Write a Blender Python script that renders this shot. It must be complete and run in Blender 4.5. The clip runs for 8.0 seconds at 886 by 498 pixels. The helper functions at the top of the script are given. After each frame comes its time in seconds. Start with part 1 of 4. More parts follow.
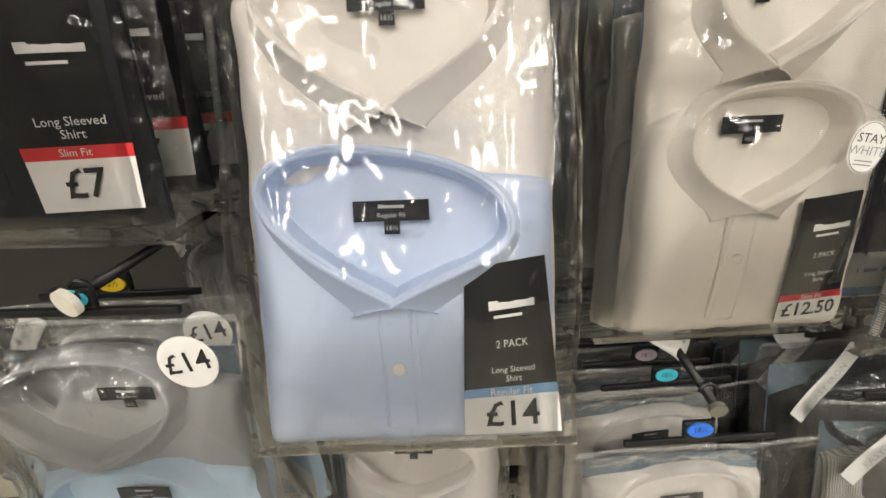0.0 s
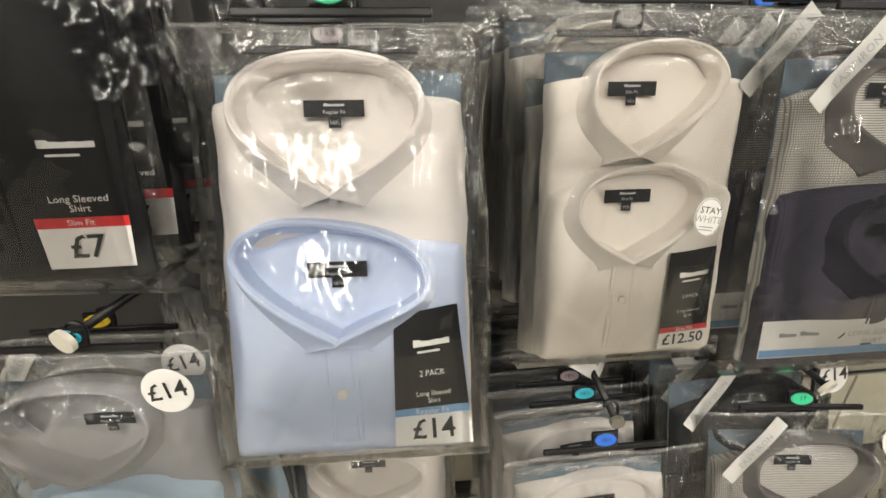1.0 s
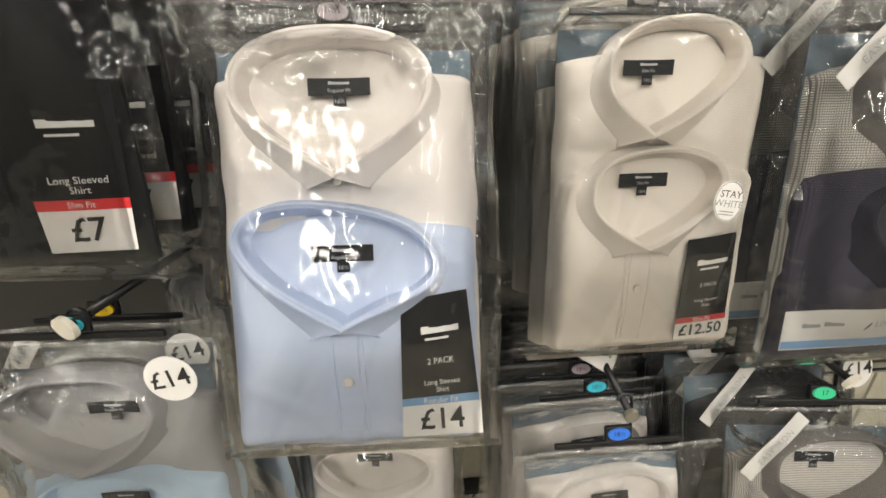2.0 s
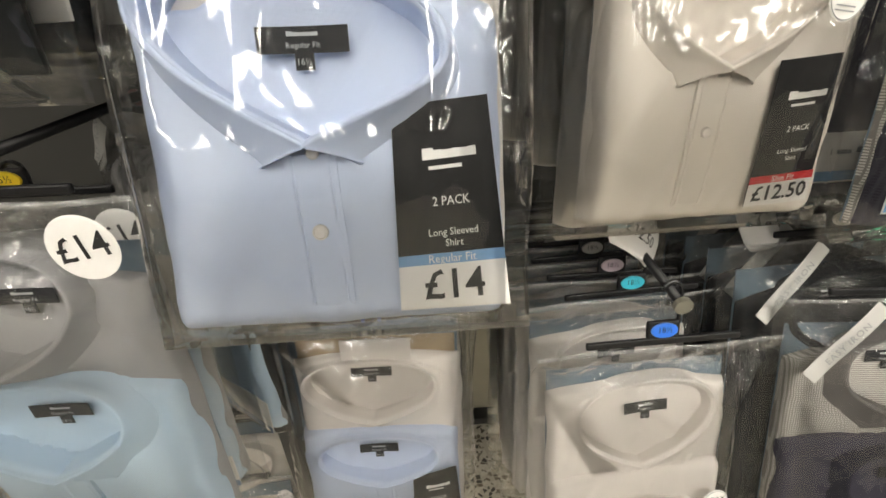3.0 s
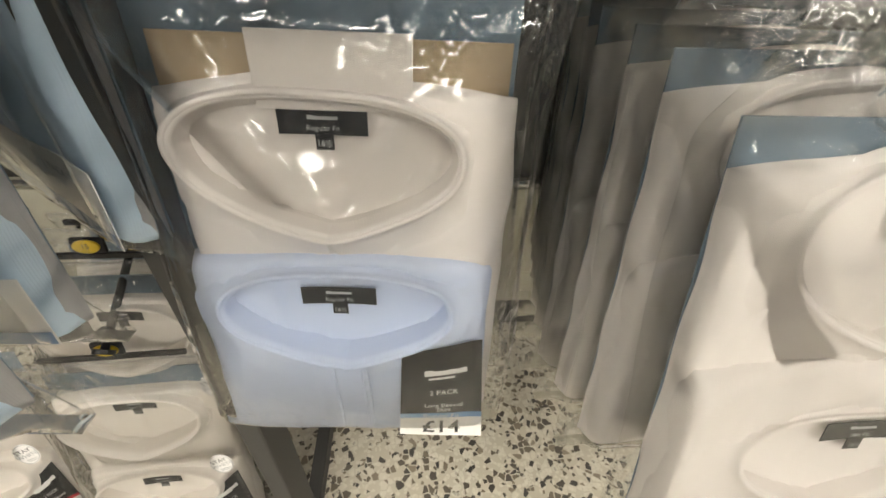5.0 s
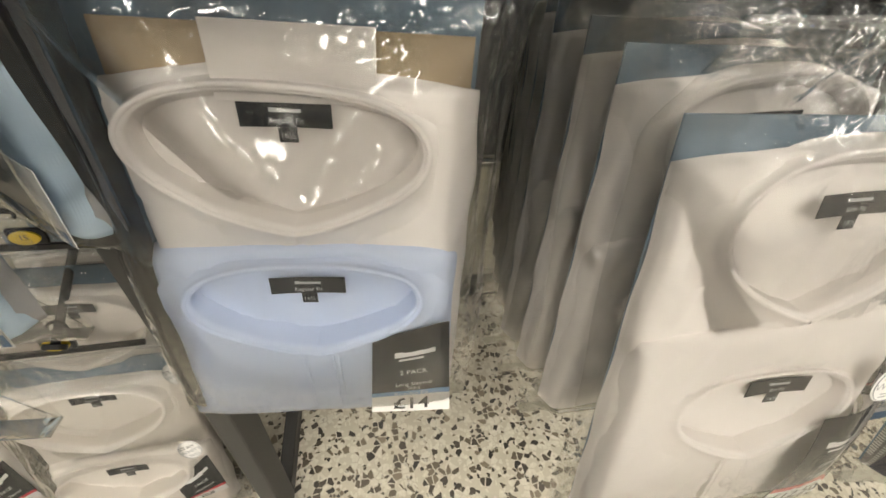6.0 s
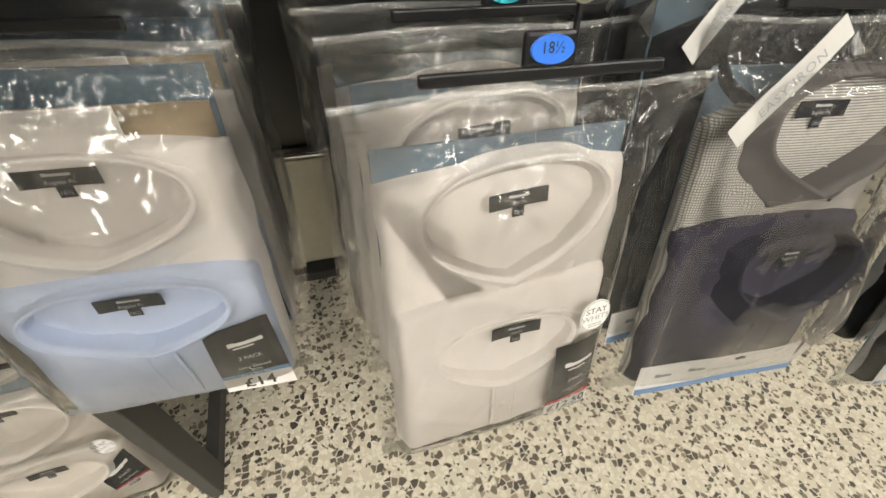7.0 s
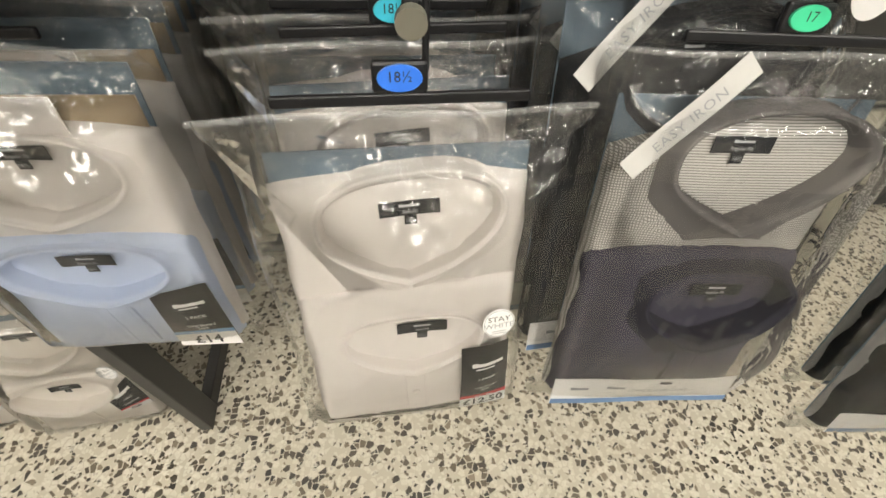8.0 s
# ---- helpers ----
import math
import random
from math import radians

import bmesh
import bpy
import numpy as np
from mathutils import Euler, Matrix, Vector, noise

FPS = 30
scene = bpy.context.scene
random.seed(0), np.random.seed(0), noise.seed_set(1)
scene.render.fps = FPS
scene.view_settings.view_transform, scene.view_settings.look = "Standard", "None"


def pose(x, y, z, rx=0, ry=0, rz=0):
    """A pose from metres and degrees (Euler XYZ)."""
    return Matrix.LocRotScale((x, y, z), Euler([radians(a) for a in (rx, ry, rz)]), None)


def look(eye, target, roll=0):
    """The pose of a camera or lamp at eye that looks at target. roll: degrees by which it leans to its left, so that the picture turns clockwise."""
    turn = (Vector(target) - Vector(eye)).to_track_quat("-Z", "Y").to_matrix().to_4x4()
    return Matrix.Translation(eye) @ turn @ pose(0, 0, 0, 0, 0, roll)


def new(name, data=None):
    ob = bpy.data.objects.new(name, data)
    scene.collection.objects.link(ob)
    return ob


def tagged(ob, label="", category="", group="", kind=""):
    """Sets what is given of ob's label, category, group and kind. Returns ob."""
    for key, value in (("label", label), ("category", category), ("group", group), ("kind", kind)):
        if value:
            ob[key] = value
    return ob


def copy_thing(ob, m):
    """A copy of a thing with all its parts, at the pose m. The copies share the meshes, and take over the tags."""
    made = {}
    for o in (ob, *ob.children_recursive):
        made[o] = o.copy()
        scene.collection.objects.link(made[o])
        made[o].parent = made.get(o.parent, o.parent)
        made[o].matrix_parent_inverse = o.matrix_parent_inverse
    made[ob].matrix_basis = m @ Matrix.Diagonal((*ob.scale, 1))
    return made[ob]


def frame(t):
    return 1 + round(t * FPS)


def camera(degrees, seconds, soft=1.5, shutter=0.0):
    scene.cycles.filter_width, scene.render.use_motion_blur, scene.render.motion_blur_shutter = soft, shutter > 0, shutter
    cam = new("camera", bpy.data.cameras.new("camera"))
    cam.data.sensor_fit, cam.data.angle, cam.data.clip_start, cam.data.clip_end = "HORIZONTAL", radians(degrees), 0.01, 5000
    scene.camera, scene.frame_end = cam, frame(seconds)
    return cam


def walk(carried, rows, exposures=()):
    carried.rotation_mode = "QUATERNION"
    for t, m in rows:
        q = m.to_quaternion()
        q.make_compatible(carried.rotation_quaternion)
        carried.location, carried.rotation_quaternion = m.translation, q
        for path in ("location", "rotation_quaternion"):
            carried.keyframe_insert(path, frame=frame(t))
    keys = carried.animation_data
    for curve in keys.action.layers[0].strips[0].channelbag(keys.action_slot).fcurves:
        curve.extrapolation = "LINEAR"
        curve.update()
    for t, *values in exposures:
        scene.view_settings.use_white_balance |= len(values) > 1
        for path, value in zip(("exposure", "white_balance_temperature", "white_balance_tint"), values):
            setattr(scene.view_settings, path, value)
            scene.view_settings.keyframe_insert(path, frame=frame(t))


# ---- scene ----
cam = camera(93.7, 8.0, soft=1.6)
EXPOSURES = [(0, -0.32), (1, -0.28), (2.5, -0.30), (3, -0.22), (3.3, -0.02), (4, 0.2), (5.5, 0.07), (6.5, 0.04), (8, -0.05)]
PATH = [
    (0, (0.239, 0.339, 1.444), (0.293, 2.152, 0.602), -2.1),
    (0.5, (0.265, 0.285, 1.504), (0.417, 2.124, 0.732), -1.1),
    (1, (0.28, 0.263, 1.516), (0.45, 2.099, 0.74), -0.5),
    (2.5, (0.277, 0.291, 1.449), (0.4, 2.125, 0.66), -1.1),
    (2.7, (0.273, 0.312, 1.407), (0.407, 2.121, 0.565), -1.3),
    (3, (0.272, 0.339, 1.345), (0.407, 2.08, 0.37), -1.9),
    (3.3, (0.262, 0.358, 1.273), (0.408, 2.018, 0.167), -0.5),
    (3.5, (0.254, 0.373, 1.235), (0.413, 1.959, 0.027), 0.9),
    (4, (0.248, 0.411, 1.15), (0.434, 1.96, -0.1), 3.1),
    (4.2, (0.255, 0.441, 1.097), (0.452, 2.005, -0.133), 4.4),
    (5.5, (0.249, 0.537, 0.997), (0.39, 2.045, -0.31), 2.2),
    (6, (0.247, 0.524, 1.019), (0.585, 1.958, -0.333), 6.4),
    (6.5, (0.284, 0.482, 1.069), (0.857, 1.805, -0.318), 9.9),
    (7, (0.396, 0.448, 1.12), (0.906, 1.709, -0.347), 5.9),
    (7.5, (0.481, 0.44, 1.129), (0.748, 1.599, -0.479), 3.9),
    (8, (0.543, 0.419, 1.168), (0.81, 1.639, -0.394), 5.0),
]
walk(cam, [(t, look(eye, target, roll)) for t, eye, target, roll in PATH], EXPOSURES)

# ---- world and exposure ----
world = bpy.data.worlds.new("store_air")
scene.world = world
world.use_nodes = True
world.node_tree.nodes["Background"].inputs[0].default_value = (0.9, 0.95, 1.0, 1)
world.node_tree.nodes["Background"].inputs[1].default_value = 0.02
LAMP = 39.0


# ---- materials ----
def material(name):
    m = bpy.data.materials.new(name)
    m.use_nodes = True
    t = m.node_tree
    return m, t, t.nodes["Principled BSDF"]


def node(t, kind, **values):
    n = t.nodes.new(kind)
    for key, value in values.items():
        n.inputs[key.replace("_", " ")].default_value = value
    return n


def ramp(t, stops, source, mode="LINEAR"):
    n = t.nodes.new("ShaderNodeValToRGB")
    n.color_ramp.interpolation = mode
    el = n.color_ramp.elements
    while len(el) < len(stops):
        el.new(0.5)
    for e, (p, c) in zip(el, stops):
        e.position, e.color = p, (*c, 1) if len(c) == 3 else c
    t.links.new(source, n.inputs[0])
    return n


def calc(t, op, a, b=0.0):
    n = t.nodes.new("ShaderNodeMath")
    n.operation = op
    for k, v in enumerate((a, b)):
        if isinstance(v, (int, float)):
            n.inputs[k].default_value = v
        else:
            t.links.new(v, n.inputs[k])
    return n.outputs[0]


def blend(t, fac, a, b):
    n = t.nodes.new("ShaderNodeMix")
    n.data_type = "RGBA"
    for k, v in ((0, fac), (6, a), (7, b)):
        if isinstance(v, (int, float)):
            n.inputs[k].default_value = v
        elif isinstance(v, tuple):
            n.inputs[k].default_value = (*v, 1)
        else:
            t.links.new(v, n.inputs[k])
    return n.outputs[2]


def coords(t, which="Object", scale=(1, 1, 1)):
    c = t.nodes.new("ShaderNodeTexCoord")
    m = t.nodes.new("ShaderNodeMapping")
    m.inputs["Scale"].default_value = scale
    t.links.new(c.outputs[which], m.inputs[0])
    return m.outputs[0]


def bumped(t, bsdf, height, strength, distance):
    b = node(t, "ShaderNodeBump", Strength=strength, Distance=distance)
    t.links.new(height, b.inputs["Height"])
    t.links.new(b.outputs[0], bsdf.inputs["Normal"])


def noise_at(t, where, scale, detail=3.0):
    n = node(t, "ShaderNodeTexNoise", Scale=scale, Detail=detail)
    t.links.new(where, n.inputs["Vector"])
    return n.outputs[0]


def ridges(t, where, sharp, warp=0.35):
    """Thin raised lines where a warped noise crosses its middle."""
    src = node(t, "ShaderNodeTexNoise", Scale=1.3, Detail=1.0)
    t.links.new(where, src.inputs["Vector"])
    w = t.nodes.new("ShaderNodeVectorMath")
    w.operation = "MULTIPLY_ADD"
    t.links.new(src.outputs[1], w.inputs[0])
    w.inputs[1].default_value = (warp, warp, warp)
    t.links.new(where, w.inputs[2])
    n = calc(t, "ABSOLUTE", calc(t, "SUBTRACT", noise_at(t, w.outputs[0], 1.0, 1.0), 0.5))
    return calc(t, "POWER", calc(t, "MAXIMUM", calc(t, "SUBTRACT", 1.0, calc(t, "MULTIPLY", n, 3.0)), 0.0), sharp)


def weave_height(t, where, pitch):
    heights = []
    for axis in ("X", "Z"):
        w = node(t, "ShaderNodeTexWave", Scale=pitch, Distortion=0.4)
        w.bands_direction = axis
        t.links.new(where, w.inputs["Vector"])
        heights.append(w.outputs[1])
    return calc(t, "ADD", *heights)


def cloth(name, colour, pattern=None, second=(0, 0, 0), rough=0.85):
    """Woven cotton: slight shade variation, soft creases and a fine weave."""
    m, t, b = material(name)
    where = coords(t)
    col = blend(t, calc(t, "MULTIPLY", noise_at(t, where, 22, 4), 0.35), colour, tuple(c * 0.86 for c in colour))
    if pattern:
        sep = t.nodes.new("ShaderNodeSeparateXYZ")
        t.links.new(where, sep.inputs[0])
        wob = calc(t, "MULTIPLY", noise_at(t, where, 9, 1), 0.006)
        lines = []
        for k in (0, 2):
            if pattern == "stripe" and k == 0:
                continue
            v = calc(t, "ADD", sep.outputs[k], wob)
            fr = calc(t, "FRACT", calc(t, "MULTIPLY", calc(t, "ADD", v, 5.0), 340.0))
            lines.append(calc(t, "LESS_THAN", fr, 0.42))
        mask = lines[0] if len(lines) == 1 else calc(t, "MAXIMUM", *lines)
        col = blend(t, calc(t, "MULTIPLY", mask, 0.9), col, second)
    t.links.new(col, b.inputs["Base Color"])
    b.inputs["Roughness"].default_value = rough
    b.inputs["Specular IOR Level"].default_value = 0.25
    wrinkle = noise_at(t, coords(t, scale=(1, 1, 1.8)), 26, 3)
    h = calc(t, "ADD", calc(t, "MULTIPLY", weave_height(t, where, 420), 0.03), calc(t, "ADD", calc(t, "MULTIPLY", noise_at(t, where, 12, 2), 0.6), calc(t, "MULTIPLY", wrinkle, 0.28)))
    bumped(t, b, h, 0.36, 0.007)
    return m


def plain(name, colour, rough=0.5, metal=0.0, vary=0.12, grain=60.0, relief=0.05, sheen=0.5):
    m, t, b = material(name)
    b.inputs["Specular IOR Level"].default_value = sheen
    where = coords(t)
    n = noise_at(t, where, grain, 4)
    t.links.new(blend(t, n, tuple(c * (1 - vary) for c in colour), tuple(min(1, c * (1 + vary)) for c in colour)), b.inputs["Base Color"])
    t.links.new(calc(t, "ADD", calc(t, "MULTIPLY", n, 0.15), rough - 0.07), b.inputs["Roughness"])
    b.inputs["Metallic"].default_value = metal
    bumped(t, b, n, relief, 0.002)
    return m


def film_material(name, milk, crinkle, tint=(0.97, 0.97, 0.965)):
    """Thin clear polythene: lets light through, mirrors at its creases, slightly milky, with a reflection veil painted
    on its loose top.
    """
    m, t, b = material(name)
    t.nodes.remove(b)
    where = coords(t)
    pleats = ridges(t, coords(t, scale=(34, 20, 7)), 5.0, 0.5)
    crumple = ridges(t, coords(t, scale=(27, 27, 27)), 5.0, 0.9)
    warp = t.nodes.new("ShaderNodeVectorMath")
    warp.operation = "MULTIPLY_ADD"
    src = node(t, "ShaderNodeTexNoise", Scale=11.0, Detail=2.0)
    t.links.new(where, src.inputs["Vector"])
    t.links.new(src.outputs[1], warp.inputs[0])
    warp.inputs[1].default_value = (0.10, 0.10, 0.10)
    t.links.new(coords(t, scale=(1.25, 1.25, 0.8)), warp.inputs[2])
    swell = noise_at(t, warp.outputs[0], 16, 2)
    heights = [calc(t, "MULTIPLY", h, k) for h, k in ((pleats, 0.0008), (crumple, 0.0005), (swell, 0.026), (noise_at(t, where, 48, 1), 0.0042))]
    height = calc(t, "ADD", calc(t, "ADD", *heights[:2]), calc(t, "ADD", *heights[2:]))
    sep = t.nodes.new("ShaderNodeSeparateXYZ")
    t.links.new(where, sep.inputs[0])
    loose = ramp(t, [(0.33, (0.10, 0.10, 0.10)), (0.42, (1, 1, 1))], sep.outputs[2]).outputs[0]
    side = ramp(t, [(0.112, (0, 0, 0)), (0.145, (0.8, 0.8, 0.8))], calc(t, "ABSOLUTE", sep.outputs[0])).outputs[0]
    patch = ramp(t, [(0.52, (0.05, 0.05, 0.05)), (0.72, (0.22, 0.22, 0.22))], noise_at(t, coords(t, scale=(1, 1, 0.6)), 9, 2)).outputs[0]
    height = calc(t, "MULTIPLY", height, calc(t, "MAXIMUM", calc(t, "MAXIMUM", loose, side), patch))
    bump = node(t, "ShaderNodeBump", Strength=crinkle, Distance=1.0)
    t.links.new(height, bump.inputs["Height"])
    clear = node(t, "ShaderNodeBsdfTransparent", Color=(*tint, 1))
    haze = node(t, "ShaderNodeBsdfDiffuse", Color=(0.8, 0.8, 0.79, 1))
    gloss = node(t, "ShaderNodeBsdfGlossy", Color=(1, 1, 1, 1), Roughness=0.05)
    fres = node(t, "ShaderNodeFresnel", IOR=1.5)
    for n in (gloss, fres):
        t.links.new(bump.outputs[0], n.inputs["Normal"])
    inner, outer = t.nodes.new("ShaderNodeMixShader"), t.nodes.new("ShaderNodeMixShader")
    # Whiter haze at the loose top: crumpled-film scatter plus a painted ceiling reflection.
    t.links.new(calc(t, "ADD", milk, calc(t, "MULTIPLY", loose, calc(t, "MULTIPLY", noise_at(t, coords(t, scale=(1, 1, 0.5)), 30, 3), 0.04))), inner.inputs[0])
    t.links.new(clear.outputs[0], inner.inputs[1])
    t.links.new(haze.outputs[0], inner.inputs[2])
    t.links.new(calc(t, "MINIMUM", calc(t, "MULTIPLY", fres.outputs[0], 1.1), 0.9), outer.inputs[0])
    t.links.new(inner.outputs[0], outer.inputs[1])
    t.links.new(gloss.outputs[0], outer.inputs[2])
    t.links.new(outer.outputs[0], t.nodes["Material Output"].inputs[0])
    return m


def terrazzo_material():
    m, t, b = material("terrazzo")
    where = coords(t)
    base = blend(t, noise_at(t, where, 6, 5), (0.46, 0.42, 0.325), (0.58, 0.54, 0.445))
    base = blend(t, calc(t, "MULTIPLY", noise_at(t, where, 160, 3), 0.5), base, (0.44, 0.40, 0.31))
    warp = t.nodes.new("ShaderNodeVectorMath")
    warp.operation = "MULTIPLY_ADD"
    src = node(t, "ShaderNodeTexNoise", Scale=70.0, Detail=1.0)
    t.links.new(where, src.inputs["Vector"])
    t.links.new(src.outputs[1], warp.inputs[0])
    warp.inputs[1].default_value = (0.0035, 0.0035, 0.0)
    t.links.new(where, warp.inputs[2])
    col = base
    for scale, share, gap in ((125.0, 0.15, 0.08), (68.0, 0.27, 0.09)):
        cell = node(t, "ShaderNodeTexVoronoi", Scale=scale)
        edge = node(t, "ShaderNodeTexVoronoi", Scale=scale)
        edge.feature = "DISTANCE_TO_EDGE"
        for n in (cell, edge):
            n.voronoi_dimensions = "2D"
            t.links.new(warp.outputs[0], n.inputs["Vector"])
        sep = t.nodes.new("ShaderNodeSeparateColor")
        t.links.new(cell.outputs["Color"], sep.inputs[0])
        inside = calc(t, "GREATER_THAN", edge.outputs[0], gap)
        dark = calc(t, "MULTIPLY", inside, calc(t, "LESS_THAN", sep.outputs[0], share))
        pale = calc(t, "MULTIPLY", inside, calc(t, "GREATER_THAN", sep.outputs[0], 0.72))
        chip = ramp(t, [(0.0, (0.045, 0.043, 0.040)), (0.45, (0.10, 0.085, 0.065)), (0.8, (0.16, 0.13, 0.095)), (1.0, (0.26, 0.22, 0.16))], sep.outputs[1])
        col = blend(t, calc(t, "MULTIPLY", pale, 0.55), col, (0.65, 0.615, 0.52))
        col = blend(t, dark, col, chip.outputs[0])
    t.links.new(col, b.inputs["Base Color"])
    t.links.new(calc(t, "ADD", calc(t, "MULTIPLY", noise_at(t, where, 12, 4), 0.25), 0.22), b.inputs["Roughness"])
    bumped(t, b, noise_at(t, where, 200, 2), 0.03, 0.001)
    return m


def glow(name, colour, strength):
    m, t, b = material(name)
    b.inputs["Emission Color"].default_value = (*colour, 1)
    b.inputs["Emission Strength"].default_value = strength
    return m


WHITE = cloth("white_cotton", (0.77, 0.73, 0.70))
CREAM = cloth("ivory_cotton", (0.78, 0.735, 0.68))
BLUE = cloth("pale_blue_cotton", (0.55, 0.63, 0.80))
SKY = cloth("light_blue_cotton", (0.52, 0.66, 0.80))
GREY = cloth("grey_cotton", (0.36, 0.36, 0.37))
BLACK_CLOTH = cloth("black_cotton", (0.009, 0.010, 0.012))
CHECK = cloth("grey_check_cotton", (0.62, 0.60, 0.56), "check", (0.21, 0.20, 0.19))
STRIPE = cloth("grey_stripe_cotton", (0.58, 0.56, 0.53), "stripe", (0.22, 0.21, 0.20))
GREY_TRIM = cloth("dark_grey_cotton", (0.17, 0.16, 0.155))
NAVY = cloth("navy_check_cotton", (0.028, 0.026, 0.045), "check", (0.055, 0.052, 0.075))
NAVY_TRIM = cloth("navy_cotton", (0.022, 0.021, 0.034))
FILM = film_material("clear_polythene", 0.005, 1.0)
SEAL = film_material("pressed_seal", 0.16, 0.5)
CARD_BLUE = plain("blue_grey_card", (0.16, 0.23, 0.30), 0.6)
CARD_BROWN = plain("kraft_card", (0.40, 0.31, 0.20), 0.75)
CARD_WHITE = plain("white_card", (0.78, 0.77, 0.75), 0.5, vary=0.04)
BAND_PAPER = plain("thin_white_paper", (0.52, 0.52, 0.50), 0.5, vary=0.05)
CARD_BLACK = plain("black_card", (0.007, 0.007, 0.008), 0.42, vary=0.2, sheen=0.2)
INK_BLACK = plain("black_ink", (0.015, 0.015, 0.016), 0.5)
INK_WHITE = plain("white_ink", (0.75, 0.75, 0.73), 0.5, vary=0.03)
INK_GREY = plain("grey_ink", (0.30, 0.31, 0.32), 0.5)
LINE_RED = plain("red_print", (0.62, 0.025, 0.03), 0.45)
LINE_BLUE = plain("blue_print", (0.19, 0.36, 0.60), 0.45)
LINE_STEEL = plain("steel_blue_print", (0.12, 0.20, 0.34), 0.45)
LABEL = plain("black_satin_label", (0.009, 0.010, 0.012), 0.5, grain=300, relief=0.2, sheen=0.2)
THREAD = plain("pale_label_thread", (0.42, 0.43, 0.44), 0.7)
PLASTIC = plain("black_plastic", (0.008, 0.008, 0.009), 0.36, sheen=0.35)
PEARL = plain("pearl_button", (0.78, 0.74, 0.70), 0.25)
STEEL_DARK = plain("dark_grey_powder_coat", (0.034, 0.033, 0.031), 0.5, grain=300)
STEEL_GREY = plain("grey_powder_coat", (0.028, 0.028, 0.026), 0.55, grain=220)
PANEL_CREAM = plain("cream_laminate", (0.42, 0.40, 0.32), 0.5, grain=30)
CHROME = plain("chrome", (0.75, 0.75, 0.74), 0.15, 1.0, relief=0.0)
RECESS = plain("black_kick_board", (0.02, 0.02, 0.019), 0.7)
CAP_WHITE = plain("ivory_plastic", (0.70, 0.67, 0.58), 0.4)
CAP_OLIVE = plain("grey_olive_plastic", (0.15, 0.145, 0.115), 0.35)
PAINT = plain("grey_wall_paint", (0.10, 0.097, 0.093), 0.8, grain=8)
TILE = plain("ceiling_tile_grey", (0.34, 0.33, 0.315), 0.9, grain=120, relief=0.3)
CHIPS = {
    "blue": plain("blue_chip", (0.03, 0.17, 0.72), 0.35),
    "teal": plain("teal_chip", (0.04, 0.42, 0.50), 0.35),
    "cyan": plain("cyan_chip", (0.05, 0.50, 0.66), 0.35),
    "yellow": plain("yellow_chip", (0.72, 0.50, 0.02), 0.35),
    "green": plain("green_chip", (0.05, 0.58, 0.30), 0.35),
    "mauve": plain("mauve_chip", (0.46, 0.38, 0.42), 0.35),
    "red": plain("dark_red_chip", (0.16, 0.02, 0.025), 0.35),
    "grey": plain("grey_chip", (0.30, 0.29, 0.27), 0.35),
}
TUBE = glow("lit_diffuser", (1.0, 0.94, 0.84), LAMP)


# ---- mesh helpers ----
def part(name, bm, mat, parent=None, label="", smooth=False):
    me = bpy.data.meshes.new(name)
    bm.to_mesh(me)
    bm.free()
    if smooth:
        for p in me.polygons:
            p.use_smooth = True
    me.materials.append(mat)
    ob = new(name, me)
    ob.parent = parent
    return tagged(ob, label)


def box(bm, x0, x1, y0, y1, z0, z1, bevel=0.0):
    """A box with softened edges, added to bm."""
    made = bmesh.ops.create_cube(bm, size=1.0, matrix=Matrix.Translation(((x0 + x1) / 2, (y0 + y1) / 2, (z0 + z1) / 2)) @ Matrix.Diagonal((x1 - x0, y1 - y0, z1 - z0, 1)))
    if bevel:
        edges = list({e for v in made["verts"] for e in v.link_edges})
        bmesh.ops.bevel(bm, geom=edges, offset=bevel, segments=2, affect="EDGES", profile=0.5)
    return bm


def boxed(*size, bevel=0.0):
    return box(bmesh.new(), *size, bevel=bevel)


def tube(bm, pts, radius, sides=8, cap=True):
    """A round rod along the points."""
    rings = []
    pts = [Vector(p) for p in pts]
    for k, p in enumerate(pts):
        d = (pts[min(k + 1, len(pts) - 1)] - pts[max(k - 1, 0)]).normalized()
        side = d.cross(Vector((0, 0, 1)) if abs(d.z) < 0.9 else Vector((0, 1, 0))).normalized()
        up = side.cross(d)
        rings.append([bm.verts.new(p + radius * (math.cos(a) * side + math.sin(a) * up)) for a in (2 * math.pi * s / sides for s in range(sides))])
    for a, b in zip(rings, rings[1:]):
        for s in range(sides):
            bm.faces.new((a[s], a[(s + 1) % sides], b[(s + 1) % sides], b[s]))
    if cap:
        bm.faces.new(rings[0][::-1])
        bm.faces.new(rings[-1])
    return bm


def sheet(fn, nu, nv, bm=None):
    """A grid of faces over (0..1, 0..1) placed by fn."""
    bm = bm or bmesh.new()
    g = [[bm.verts.new(fn(i / nu, j / nv)) for i in range(nu + 1)] for j in range(nv + 1)]
    for j in range(nv):
        for i in range(nu):
            bm.faces.new((g[j][i], g[j][i + 1], g[j + 1][i + 1], g[j + 1][i]))
    return bm, g


def slab(fn, nu, nv, thick):
    """A thin card: a grid front placed by fn, straight sides and a back."""
    bm, g = sheet(fn, nu, nv)
    loop = g[0] + [r[-1] for r in g[1:]] + g[-1][-2::-1] + [r[0] for r in g[-2:0:-1]]
    back = [bm.verts.new(p.co + Vector((0, thick, 0))) for p in loop]
    for k in range(len(loop)):
        n = (k + 1) % len(loop)
        bm.faces.new((loop[n], loop[k], back[k], back[n]))
    return bm


